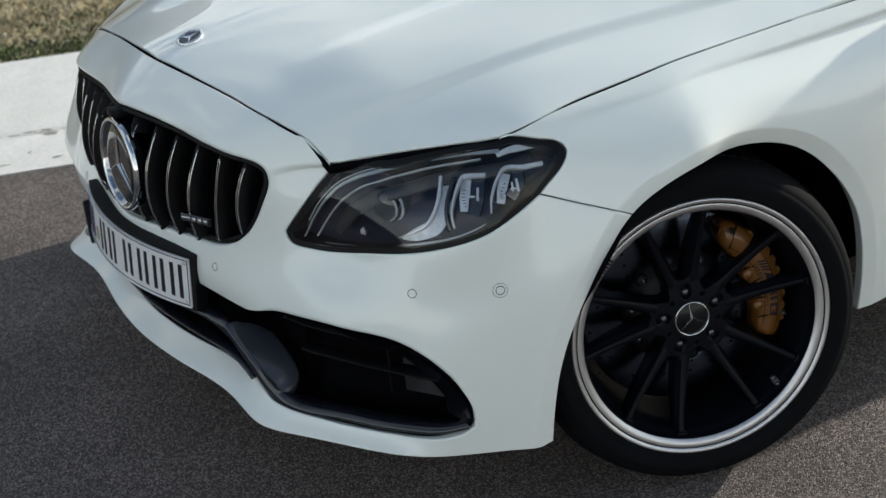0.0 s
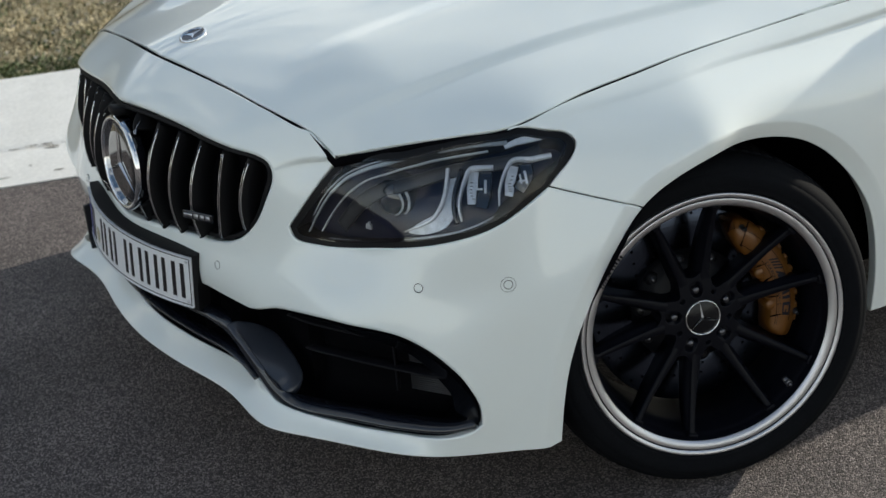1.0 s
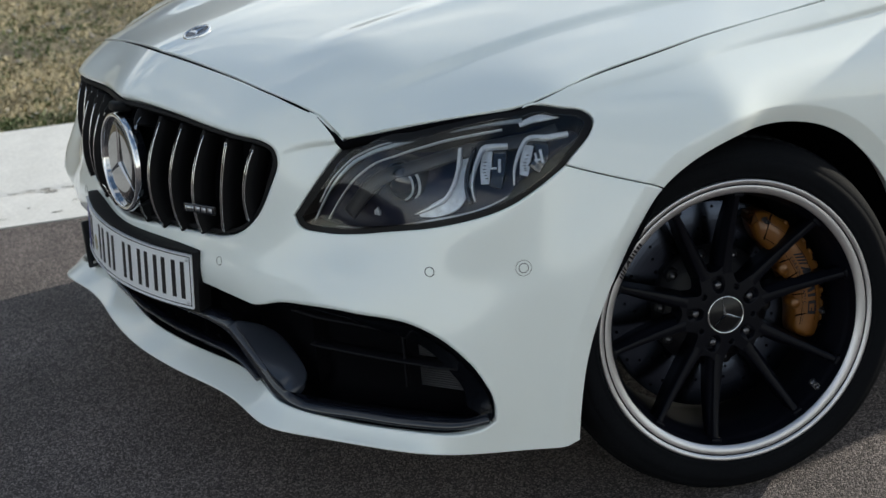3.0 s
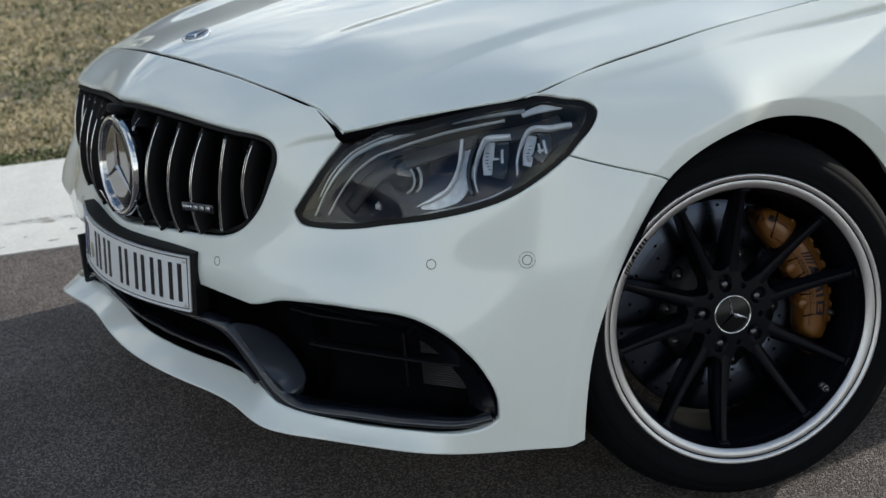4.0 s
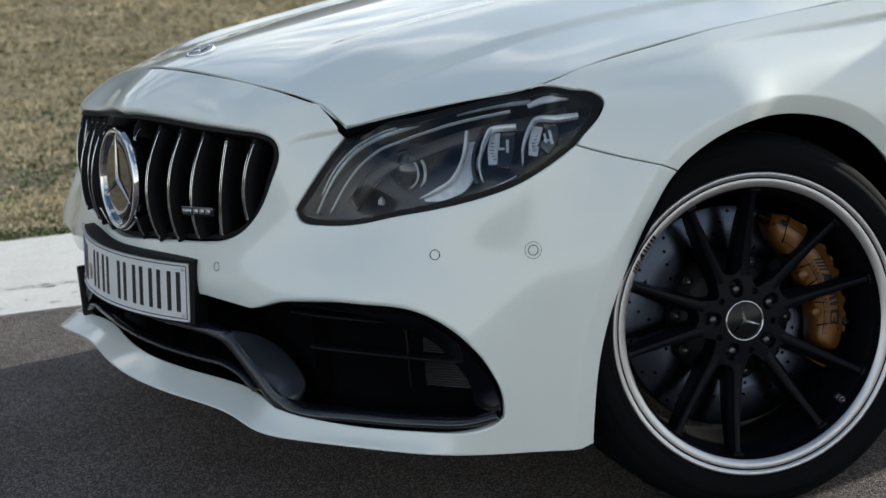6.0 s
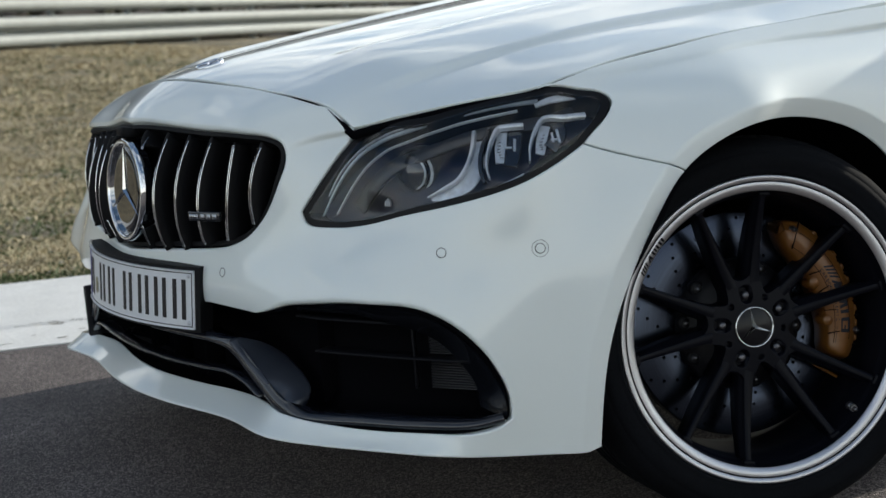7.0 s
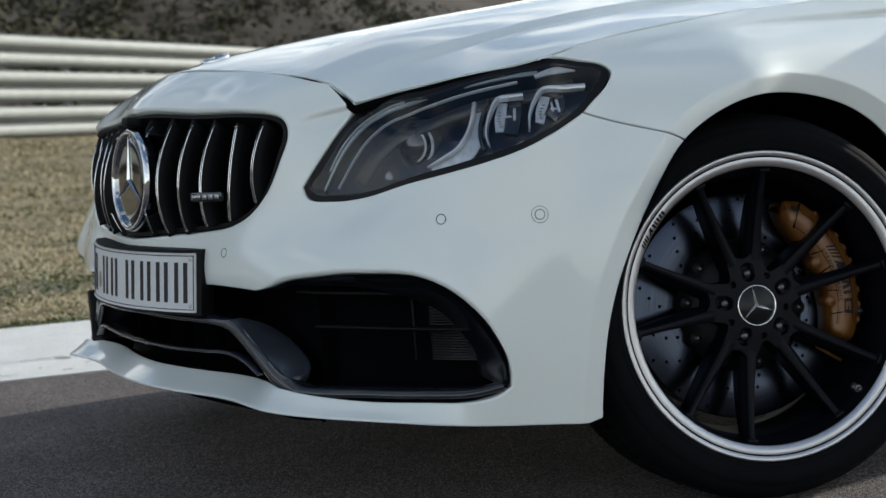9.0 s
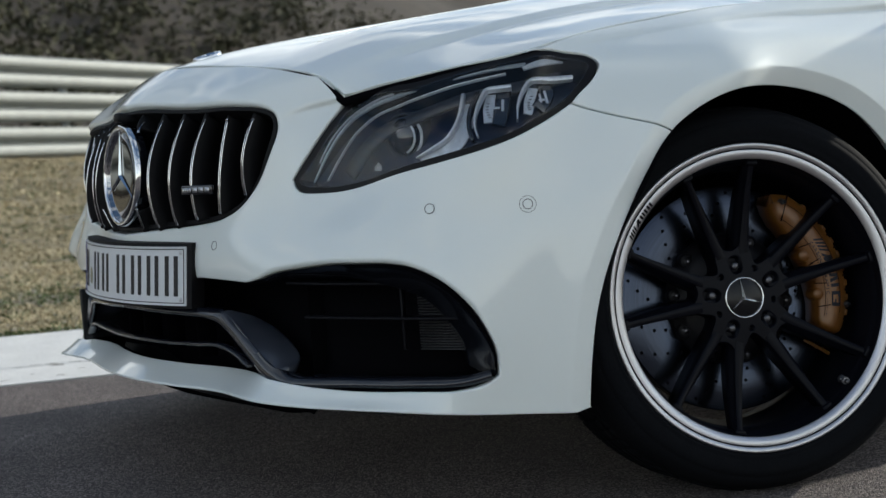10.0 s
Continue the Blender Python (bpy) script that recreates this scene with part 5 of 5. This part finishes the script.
def caliper(m):
    """The gold brake caliper, fixed behind the spokes at the rear of the disc."""
    lo, hi = 24, 116
    angle = np.linspace(lo, hi, 60)
    inner = np.interp(angle, [24, 28, 34, 45, 60, 75, 90, 103, 110, 116], [.178, .160, .148, .141, .136, .136, .141, .147, .150, .158])
    outer = np.interp(angle, [24, 27, 32, 40, 60, 80, 100, 110, 114, 116], [.186, .198, .203, .203, .203, .203, .203, .201, .198, .192])
    bm = bmesh.new()
    rings = []
    for a, r0, r1 in zip(angle, inner, outer):
        s = float(ease(24, 33, a) * (1 - ease(113.5, 116.5, a)))
        f = -.078 + .013 * s
        prof = [(r0, -.122), (r0 + .001, f - .012), (r0 + .006, f - .005), (r0 + .012, f - .003), (r0 + .016, f), (r1 - .018, f), (r1 - .014, f - .003), (r1 - .004, f - .006), (r1, f - .014), (r1, -.18), (r1 - .012, -.18)]
        rings.append([bm.verts.new((r * math.sin(radians(a)), r * math.cos(radians(a)), h)) for r, h in prof])
    for a, b in zip(rings[:-1], rings[1:]):
        for i in range(11):
            j = (i + 1) % 11
            bm.faces.new((a[i], a[j], b[j], b[i]))
    bm.faces.new(rings[0])
    bm.faces.new(rings[-1][::-1])
    bmesh.ops.recalc_face_normals(bm, faces=bm.faces)
    cal = part("caliper", bm, GOLD, car, "gold brake caliper with dark marks")
    cal.matrix_local = m
    # bridge ribs along the outer edge and piston bosses along the inner one
    for a in np.linspace(43, 103, 9):
        b2 = box(bmesh.new(), Matrix.Rotation(-radians(a), 4, "Z") @ Matrix.Translation((0, .2005, -.083)), (.0125, .010, .020), .003)
        part("rib", b2, GOLD, cal)
        b2 = box(bmesh.new(), Matrix.Rotation(-radians(a + 3.6), 4, "Z") @ Matrix.Translation((0, .2000, -.0765)), (.0035, .0075, .013), .001)
        part("slot", b2, DARK, cal)
    for a, r, size in ((50, .146, .011), (64, .142, .012), (79, .142, .012), (93, .147, .011)):
        at = Matrix.Translation((r * math.sin(radians(a)), r * math.cos(radians(a)), 0))
        part("piston_boss", moved(lathe([(.0001, -.0675), (size * .75, -.068), (size, -.072), (size * 1.02, -.10)], 24), at), GOLD, cal)
    # seams of the casting
    for a0, a1, r0, r1 in ((33, 108, .1565, .1575), (34, 104, .1845, .1855)):
        part("seam", arc_strip(a0, a1, r0, r1, lambda r: -.0645, 0, 40), DARK, cal, smooth=False)
    for a, r, long, turn in ((33, .178, .05, 12), (58, .150, .022, -20), (71, .148, .022, 8), (86, .150, .022, -8), (101, .156, .022, 14)):
        b2 = box(bmesh.new(), Matrix.Rotation(-radians(a), 4, "Z") @ Matrix.Translation((0, r, -.0655)) @ Matrix.Rotation(radians(turn), 4, "Z"), (.0013, long, .0035))
        part("seam", b2, DARK, cal)
    # dark strokes and blocks on the flat band, words below them
    flat = lambda r: -.0643
    for a0, a1, sl in ((58, 59.3, 3), (60.3, 61.6, 3), (62.6, 63.9, 3), (64.9, 66.2, 3), (68, 70, 4), (74, 76, -2), (71, 73.5, .5), (78, 80, 0), (81, 83, 1), (84.5, 86.5, -1), (87.5, 89.5, 0), (92, 94, 0), (98.6, 100.6, 0)):
        part("mark", arc_strip(a0, a1, .1690, .1840, flat, sl), MARK, cal, smooth=False)
    for a0, a1, r0 in ((92, 100.6, .1690), (92, 100.6, .1815), (96.5, 100.6, .1750)):
        part("mark", arc_strip(a0, a1, r0, r0 + .0027, flat, 0, 8), MARK, cal, smooth=False)
    part("mark", arc_strip(96, 108, .1605, .1612, flat, 0, 12), MARK, cal, smooth=False)

    def place(k):
        a = radians(59.5 + k * 2.55)
        return Matrix.Translation((.1590 * math.sin(a), .1590 * math.cos(a), -.0643)) @ Matrix.Rotation(-a, 4, "Z")

    lettering("CARBON CERAMIC", place, .0095, MARK, cal, "small dark lettering on the gold band")
    for a, r in ((99, .1985), (31, .186)):
        at = Matrix.Translation((r * math.sin(radians(a)), r * math.cos(radians(a)), 0))
        nipple = part("bleed_nipple", moved(lathe([(.0001, -.058), (.0035, -.058), (.0045, -.062), (.0045, -.070), (.0075, -.071), (.0075, -.080)], 14), at), BOLT, cal)
        part("nipple_cap", moved(lathe([(.0001, -.0555), (.0030, -.056), (.0034, -.0585)], 12), at), PLASTIC, nipple)
    # hose bracket past the caliper's lower end
    b2 = box(bmesh.new(), Matrix.Rotation(-radians(124), 4, "Z") @ Matrix.Translation((0, .185, -.115)), (.006, .055, .004), .001)
    part("bracket", b2, GOLD, cal)


CAP = material("cap_black", (0.004, 0.0045, 0.006), 0.25, Specular_IOR_Level=0.3)
MARK = material("caliper_mark", (0.012, 0.012, 0.018), 0.5, Specular_IOR_Level=0.2)
AXLE = Vector((-.34, -1, .1275)).normalized()
HUB = Vector((-.0065, -.938, .334))
front_left = basis(HUB, AXLE)
make_wheel(front_left)
caliper(front_left)
make_wheel(basis((.0065, .938, .334), (.34, 1, .06)), full=False)
for side in (1, -1):
    make_wheel(basis((2.84, -.925 * side, .334), (0, -side, 0)), full=False)

# ---------- rest of the body ----------
FLANK_U = [0, .08, .2, .35, .5, .58, .70, .95]
FLANK_V = [.83, 1.3, 1.9, 2.45, 2.84, 3.25, 3.60, 3.84]
FLANK = []
for x, w, deck, low in zip(FLANK_V, (.925, .93, .935, .945, .955, .94, .87, .71), (.985, .99, .99, .985, .98, .965, .94, .86), (.19, .19, .19, .2, .2, .22, .28, .40)):
    FLANK.append([(x, -(w - .02), low), (x, -w, low + .05), (x, -(w - .002), .36), (x, -w, .52), (x, -w, .66), (x, -(w - .02), .78), (x, -(w - .10), .88), (x, 0, deck)])
flank_surf = Loft(FLANK_V, FLANK_U, FLANK)


def flank(name, v0, v1, side, mat, label, u1=.95):
    bm = bmesh.new()
    us, vs = np.linspace(0, u1, 40), np.linspace(v0, v1, 60)
    rows = []
    for v in vs:
        p = flank_surf.at(np.full(40, v), us)
        rows.append([bm.verts.new((q[0], q[1] * side, q[2])) for q in p])
    for a, b in zip(rows[:-1], rows[1:]):
        for i in range(39):
            mid = (a[i].co + b[i + 1].co) / 2
            if (mid.x - 2.84) ** 2 + (mid.z - .334) ** 2 > .37 ** 2 or mid.z > .75:
                bm.faces.new((a[i], a[i + 1], b[i + 1], b[i]))
    bmesh.ops.recalc_face_normals(bm, faces=bm.faces)
    return part(name, bm, mat, car, label)


for side in (1, -1):
    flank("door", .834, 2.05, side, PAINT, "white car door", .80)
    flank("rear_quarter", 2.054, 3.84, side, PAINT, "white rear quarter of the car")
    arch_liner(2.84, side, [(.37 * math.cos(a), .334 + .37 * math.sin(a)) for a in np.linspace(math.pi + .35, -.35, 24)])
TOP_X = [.92, 1.25, 1.56, 1.85, 2.25, 2.65, 3.0, 3.30]
TOP_Z = [.99, 1.20, 1.345, 1.395, 1.385, 1.29, 1.13, .98]
TOP_W = [.50, .515, .53, .54, .53, .515, .50, .48]


def cabin(name, x0, x1, lo, hi, mat, label):
    """A strip of the cabin across the car (lo, hi: share of the way from the belt line to the roof's middle)."""
    bm = bmesh.new()
    rows = []
    for x in np.linspace(x0, x1, 20):
        z = float((spline_matrix(TOP_X, x) @ np.array(TOP_Z))[0])
        w = float((spline_matrix(TOP_X, x) @ np.array(TOP_W))[0])
        row = []
        for t in np.linspace(lo, hi, 18):
            a = abs(t)
            if a < .5:
                y, zz = .79 + (w + .03 - .79) * (a / .5), .90 + (z - .05 - .90) * (a / .5)
            else:
                k = (a - .5) / .5
                y, zz = (w + .03) * (1 - k) ** .8, z - .05 + .05 * math.sin(k * math.pi / 2)
            row.append(bm.verts.new((x, -y if t > 0 else y, max(zz, .90))))
        rows.append(row)
    for a, b in zip(rows[:-1], rows[1:]):
        for i in range(17):
            bm.faces.new((a[i], a[i + 1], b[i + 1], b[i]))
    bmesh.ops.recalc_face_normals(bm, faces=bm.faces)
    return part(name, bm, mat, car, label)


for s in (1, -1):
    cabin("windscreen", .94, 1.48, .5 * s, 1.0 * s, GLASS_DARK, "dark windscreen")
    cabin("roof", 1.484, 2.40, .5 * s, 1.0 * s, PAINT, "white roof")
    cabin("rear_window", 2.404, 3.26, .5 * s, 1.0 * s, GLASS_DARK, "dark rear window")
    cabin("side_window", 1.00, 2.95, .02 * s, .497 * s, GLASS_DARK, "dark side window")
    bm = box(bmesh.new(), pose(1.28, -.965 * s, 1.01, 0, 0, 14 * s), (.13, .20, .13), .05)
    part("door_mirror", bm, PAINT, car, "white door mirror")
    bm = box(bmesh.new(), pose(1.30, -.86 * s, .96, 0, 0, 0), (.06, .10, .03), .01)
    part("mirror_foot", bm, SATIN, car)

# ---------- ground ----------
CHIP = grain(material("worn_concrete", (0.16, 0.145, 0.13), 0.9), 60, 0.6, 1.3)
KDIR = Vector((.936, -.351, 0)).normalized()
KNOR = Vector((.351, .936, 0)).normalized()
KERB_AT = Vector((-.69, 1.685, 0))
RA, RB = Vector((3.40, 18.66, .47)), Vector((4.98, 19.76, .402))
RDIR = (RB - RA).normalized()
RNOR = Vector((RDIR.y, -RDIR.x, 0)).normalized()


def sheet(name, spans, along_s, height, mat, label):
    """Ground strip: spans are distances from the kerb's track edge."""
    bm = bmesh.new()
    rows = []
    for d in spans:
        row = []
        for s in along_s:
            p = KERB_AT + KDIR * s + KNOR * d
            p.z = height(d, p)
            row.append(bm.verts.new(p))
        rows.append(row)
    for a, b in zip(rows[:-1], rows[1:]):
        for i in range(len(along_s) - 1):
            bm.faces.new((a[i], a[i + 1], b[i + 1], b[i]))
    return tagged(mesh_object(name, bm, mat, smooth=name != "kerb"), label, kind="structure")


def verge(d, p):
    """The verge lies flat and rises as a bank towards the rail."""
    gap = (p - RA).dot(RNOR)
    foot = RA.z + RDIR.z * max(-25, min(25, (p - RA).dot(RDIR)))
    bank = 1 - min(1, max(0, (gap - 0.4) / 7.0))
    flat = -.045 - .012 * min(d, 12)
    return flat + (foot - flat) * bank * bank * (3 - 2 * bank) + 0.03 * noise.noise(p * 0.6) * min(1, max(0, d - 1.2))


LONG = sorted(set([-600, -300, -120, -60, 60, 120, 300, 600] + list(range(-20, 41, 1))))
sheet("road", [-600, -100, -20, -5, -2.5, -1.0, -.6, -.3, 0, .04], LONG, lambda d, p: -.034 * float(ease(-1.0, 0.05, d)), ASPHALT, "dark grey worn asphalt of a race track")
sheet("kerb", [-.001, 0, .16, .30, .33, .36, .7, 1.10, 1.102], LONG, lambda d, p: -.060 if d < 0 else -.12 if d > 1.101 else -.030 - (.006 if abs(d - .33) < .02 else 0) + .008 * float(ease(.36, 1.1, d)), KERB, "flat white painted kerb beside the track")
sheet("ground", [1.10, 1.2, 1.4, 1.7, 2, 2.5, 3, 4, 5, 6, 7, 8, 9, 10, 11, 12, 13, 14, 15, 16, 17, 18, 19, 20, 22, 25, 30, 40, 80, 600], LONG, verge, GRASS, "dry patchy grass and bare soil")

# ---------- guard rail ----------
rail = thing("guard_rail", "tall galvanised steel guard rail of stacked beams", "guard rail", RA)
for k in range(3):
    bm = bmesh.new()
    prof = [(-.15, .020), (.02, .030), (.070, .050), (.085, .070), (.085, .165), (.070, .185), (.02, .205), (-.15, .215), (-.15, .280), (.02, .290), (.070, .310), (.085, .330), (.085, .425), (.070, .445), (.02, .465), (-.15, .475)]
    n = 60
    v = [[bm.verts.new(RDIR * s + RNOR * y + Vector((0, 0, z + k * 0.529 + .05))) for s in np.linspace(-24, 36, n)] for y, z in prof]
    for a, b in zip(v[:-1], v[1:]):
        for i in range(n - 1):
            bm.faces.new((a[i], a[i + 1], b[i + 1], b[i]))
    part("beam", bm, STEEL, rail)
for s in np.arange(-23, 36, 2.0):
    bm = box(bmesh.new(), Matrix.Translation(RDIR * (s + 1.36) - RNOR * .21 + Vector((0, 0, .70))) @ Matrix.Rotation(math.atan2(RDIR.y, RDIR.x), 4, "Z"), (.10, .10, 1.70), .01)
    part("post", bm, STEEL, rail)

# ---------- hillside ----------
def hill_point(s, d):
    p = RA + RDIR * s - RNOR * (3 + d)
    p.z = RA.z - .6 + d * .40 * float(.12 + .88 * ease(-60, -24, s) * (1 - ease(130, 195, s))) + 1.6 * noise.noise(Vector((s * .07, d * .07, 0))) + .5 * noise.noise(Vector((s * .3, d * .3, 5)))
    return p


bm = bmesh.new()
ss = np.linspace(-160, 200, 150)
rows = [[bm.verts.new(hill_point(s, d)) for s in ss] for d in np.linspace(0, 110, 60)]
for a, b in zip(rows[:-1], rows[1:]):
    for i in range(len(ss) - 1):
        bm.faces.new((a[i], a[i + 1], b[i + 1], b[i]))
tagged(mesh_object("hillside", bm, HILL), "dark scrub-covered hillside behind the rail", kind="structure")


def leaves(bm, at, size, count, leaf, rng):
    """A loose clump of small leaves with an uneven outline."""
    for _ in range(count):
        v = Vector((rng.gauss(0, .42), rng.gauss(0, .42), abs(rng.gauss(.35, .32)))) * size
        p = at + v
        a, b = rng.uniform(0, 6.28), rng.uniform(-.9, .9)
        x = Vector((math.cos(a), math.sin(a), b)).normalized() * leaf * rng.uniform(.6, 1.4)
        y = x.cross(Vector((rng.uniform(-1, 1), rng.uniform(-1, 1), rng.uniform(-.2, 1)))).normalized() * leaf * rng.uniform(.4, .9)
        bm.faces.new([bm.verts.new(p + q) for q in (-x, -y * .8, x, y)])


rng = random.Random(11)
bm = bmesh.new()
for _ in range(1000):
    d = rng.uniform(0, 34)
    s = rng.uniform(-18, 42)
    leaves(bm, hill_point(s, d), rng.uniform(.4, 1.6), 55, .12, rng)
tagged(mesh_object("shrubs", bm, SHRUB, smooth=False), "dark green and brown shrubs on the hillside", "shrub", kind="stuff")

# ---------- grass ----------
def blades(name, mat, count, seed, near, far, tall, label):
    r = random.Random(seed)
    bm = bmesh.new()
    for _ in range(count):
        d = 1.13 + (far - near) * r.random() ** 1.7 + near
        lo, hi = -.4 - d * .15, .9 + d * .12
        s = r.uniform(lo, hi)
        p = KERB_AT + KDIR * s + KNOR * d
        if .75 * noise.noise(Vector((p.x * .8, p.y * .8, seed))) + .5 * noise.noise(Vector((p.x * 3.1, p.y * 3.1, seed))) < r.uniform(-.55, .12):
            continue
        p.z = verge(d, p)
        k = r.uniform(.5, 1.3) * tall * (1 + d * .06)
        for _ in range(4):
            a = r.uniform(0, 6.28)
            lean = Vector((math.cos(a), math.sin(a), 0)) * k * r.uniform(.3, 1.1)
            w = Vector((-math.sin(a), math.cos(a), 0)) * .0035 * (1 + d * .25)
            q = p + Vector((r.gauss(0, .02), r.gauss(0, .02), 0)) * (1 + d * .2)
            bm.faces.new([bm.verts.new(x) for x in (q - w, q + w, q + lean * .5 + w * .7 + Vector((0, 0, k * .7)), q + lean + Vector((0, 0, k * r.uniform(.5, 1))))])
    return tagged(mesh_object(name, bm, mat, smooth=False), label, "grass", kind="stuff")


blades("grass", STRAW, 26000, 3, 0.0, 17, .016, "short dry straw-coloured grass")
blades("grass", GREEN, 6500, 8, 0.0, 15, .016, "sparse low green grass and weeds")
blades("grass", GREEN, 1600, 9, -.03, .26, .026, "green grass along the kerb")
bm = bmesh.new()
for _ in range(700):
    d = 1.15 + 6 * rng.random() ** 1.5
    p = KERB_AT + KDIR * rng.uniform(-.4 - d * .15, .9 + d * .12) + KNOR * d
    p.z = verge(d, p) + .004
    m = Matrix.Translation(p) @ Matrix.Rotation(rng.uniform(0, 6), 4, "Z") @ Matrix.Diagonal((1, rng.uniform(.6, 1), rng.uniform(.4, .7), 1))
    bmesh.ops.create_icosphere(bm, subdivisions=1, radius=rng.uniform(.005, .02), matrix=m)
tagged(mesh_object("gravel", bm, STONE, smooth=False), "scattered pale stones in the grass", "stone", kind="stuff")

# worn chips in the paint along the kerb's joint
bm = bmesh.new()
for _ in range(90):
    d = rng.gauss(.315, .02) if rng.random() < .7 else rng.uniform(.05, .34)
    p = KERB_AT + KDIR * rng.uniform(-.6, 1.6) + KNOR * d
    p.z = -.0285
    long, wide = rng.uniform(.006, .045), rng.uniform(.003, .010)
    ring = []
    for k in range(7):
        a = k * 2 * math.pi / 7
        ring.append(bm.verts.new(p + KDIR * math.cos(a) * long * rng.uniform(.5, 1) + KNOR * math.sin(a) * wide * rng.uniform(.5, 1)))
    bm.faces.new(ring)
tagged(mesh_object("paint_chips", bm, CHIP, smooth=False), "dark chips where the kerb paint has worn off", "paint chip", kind="stuff")
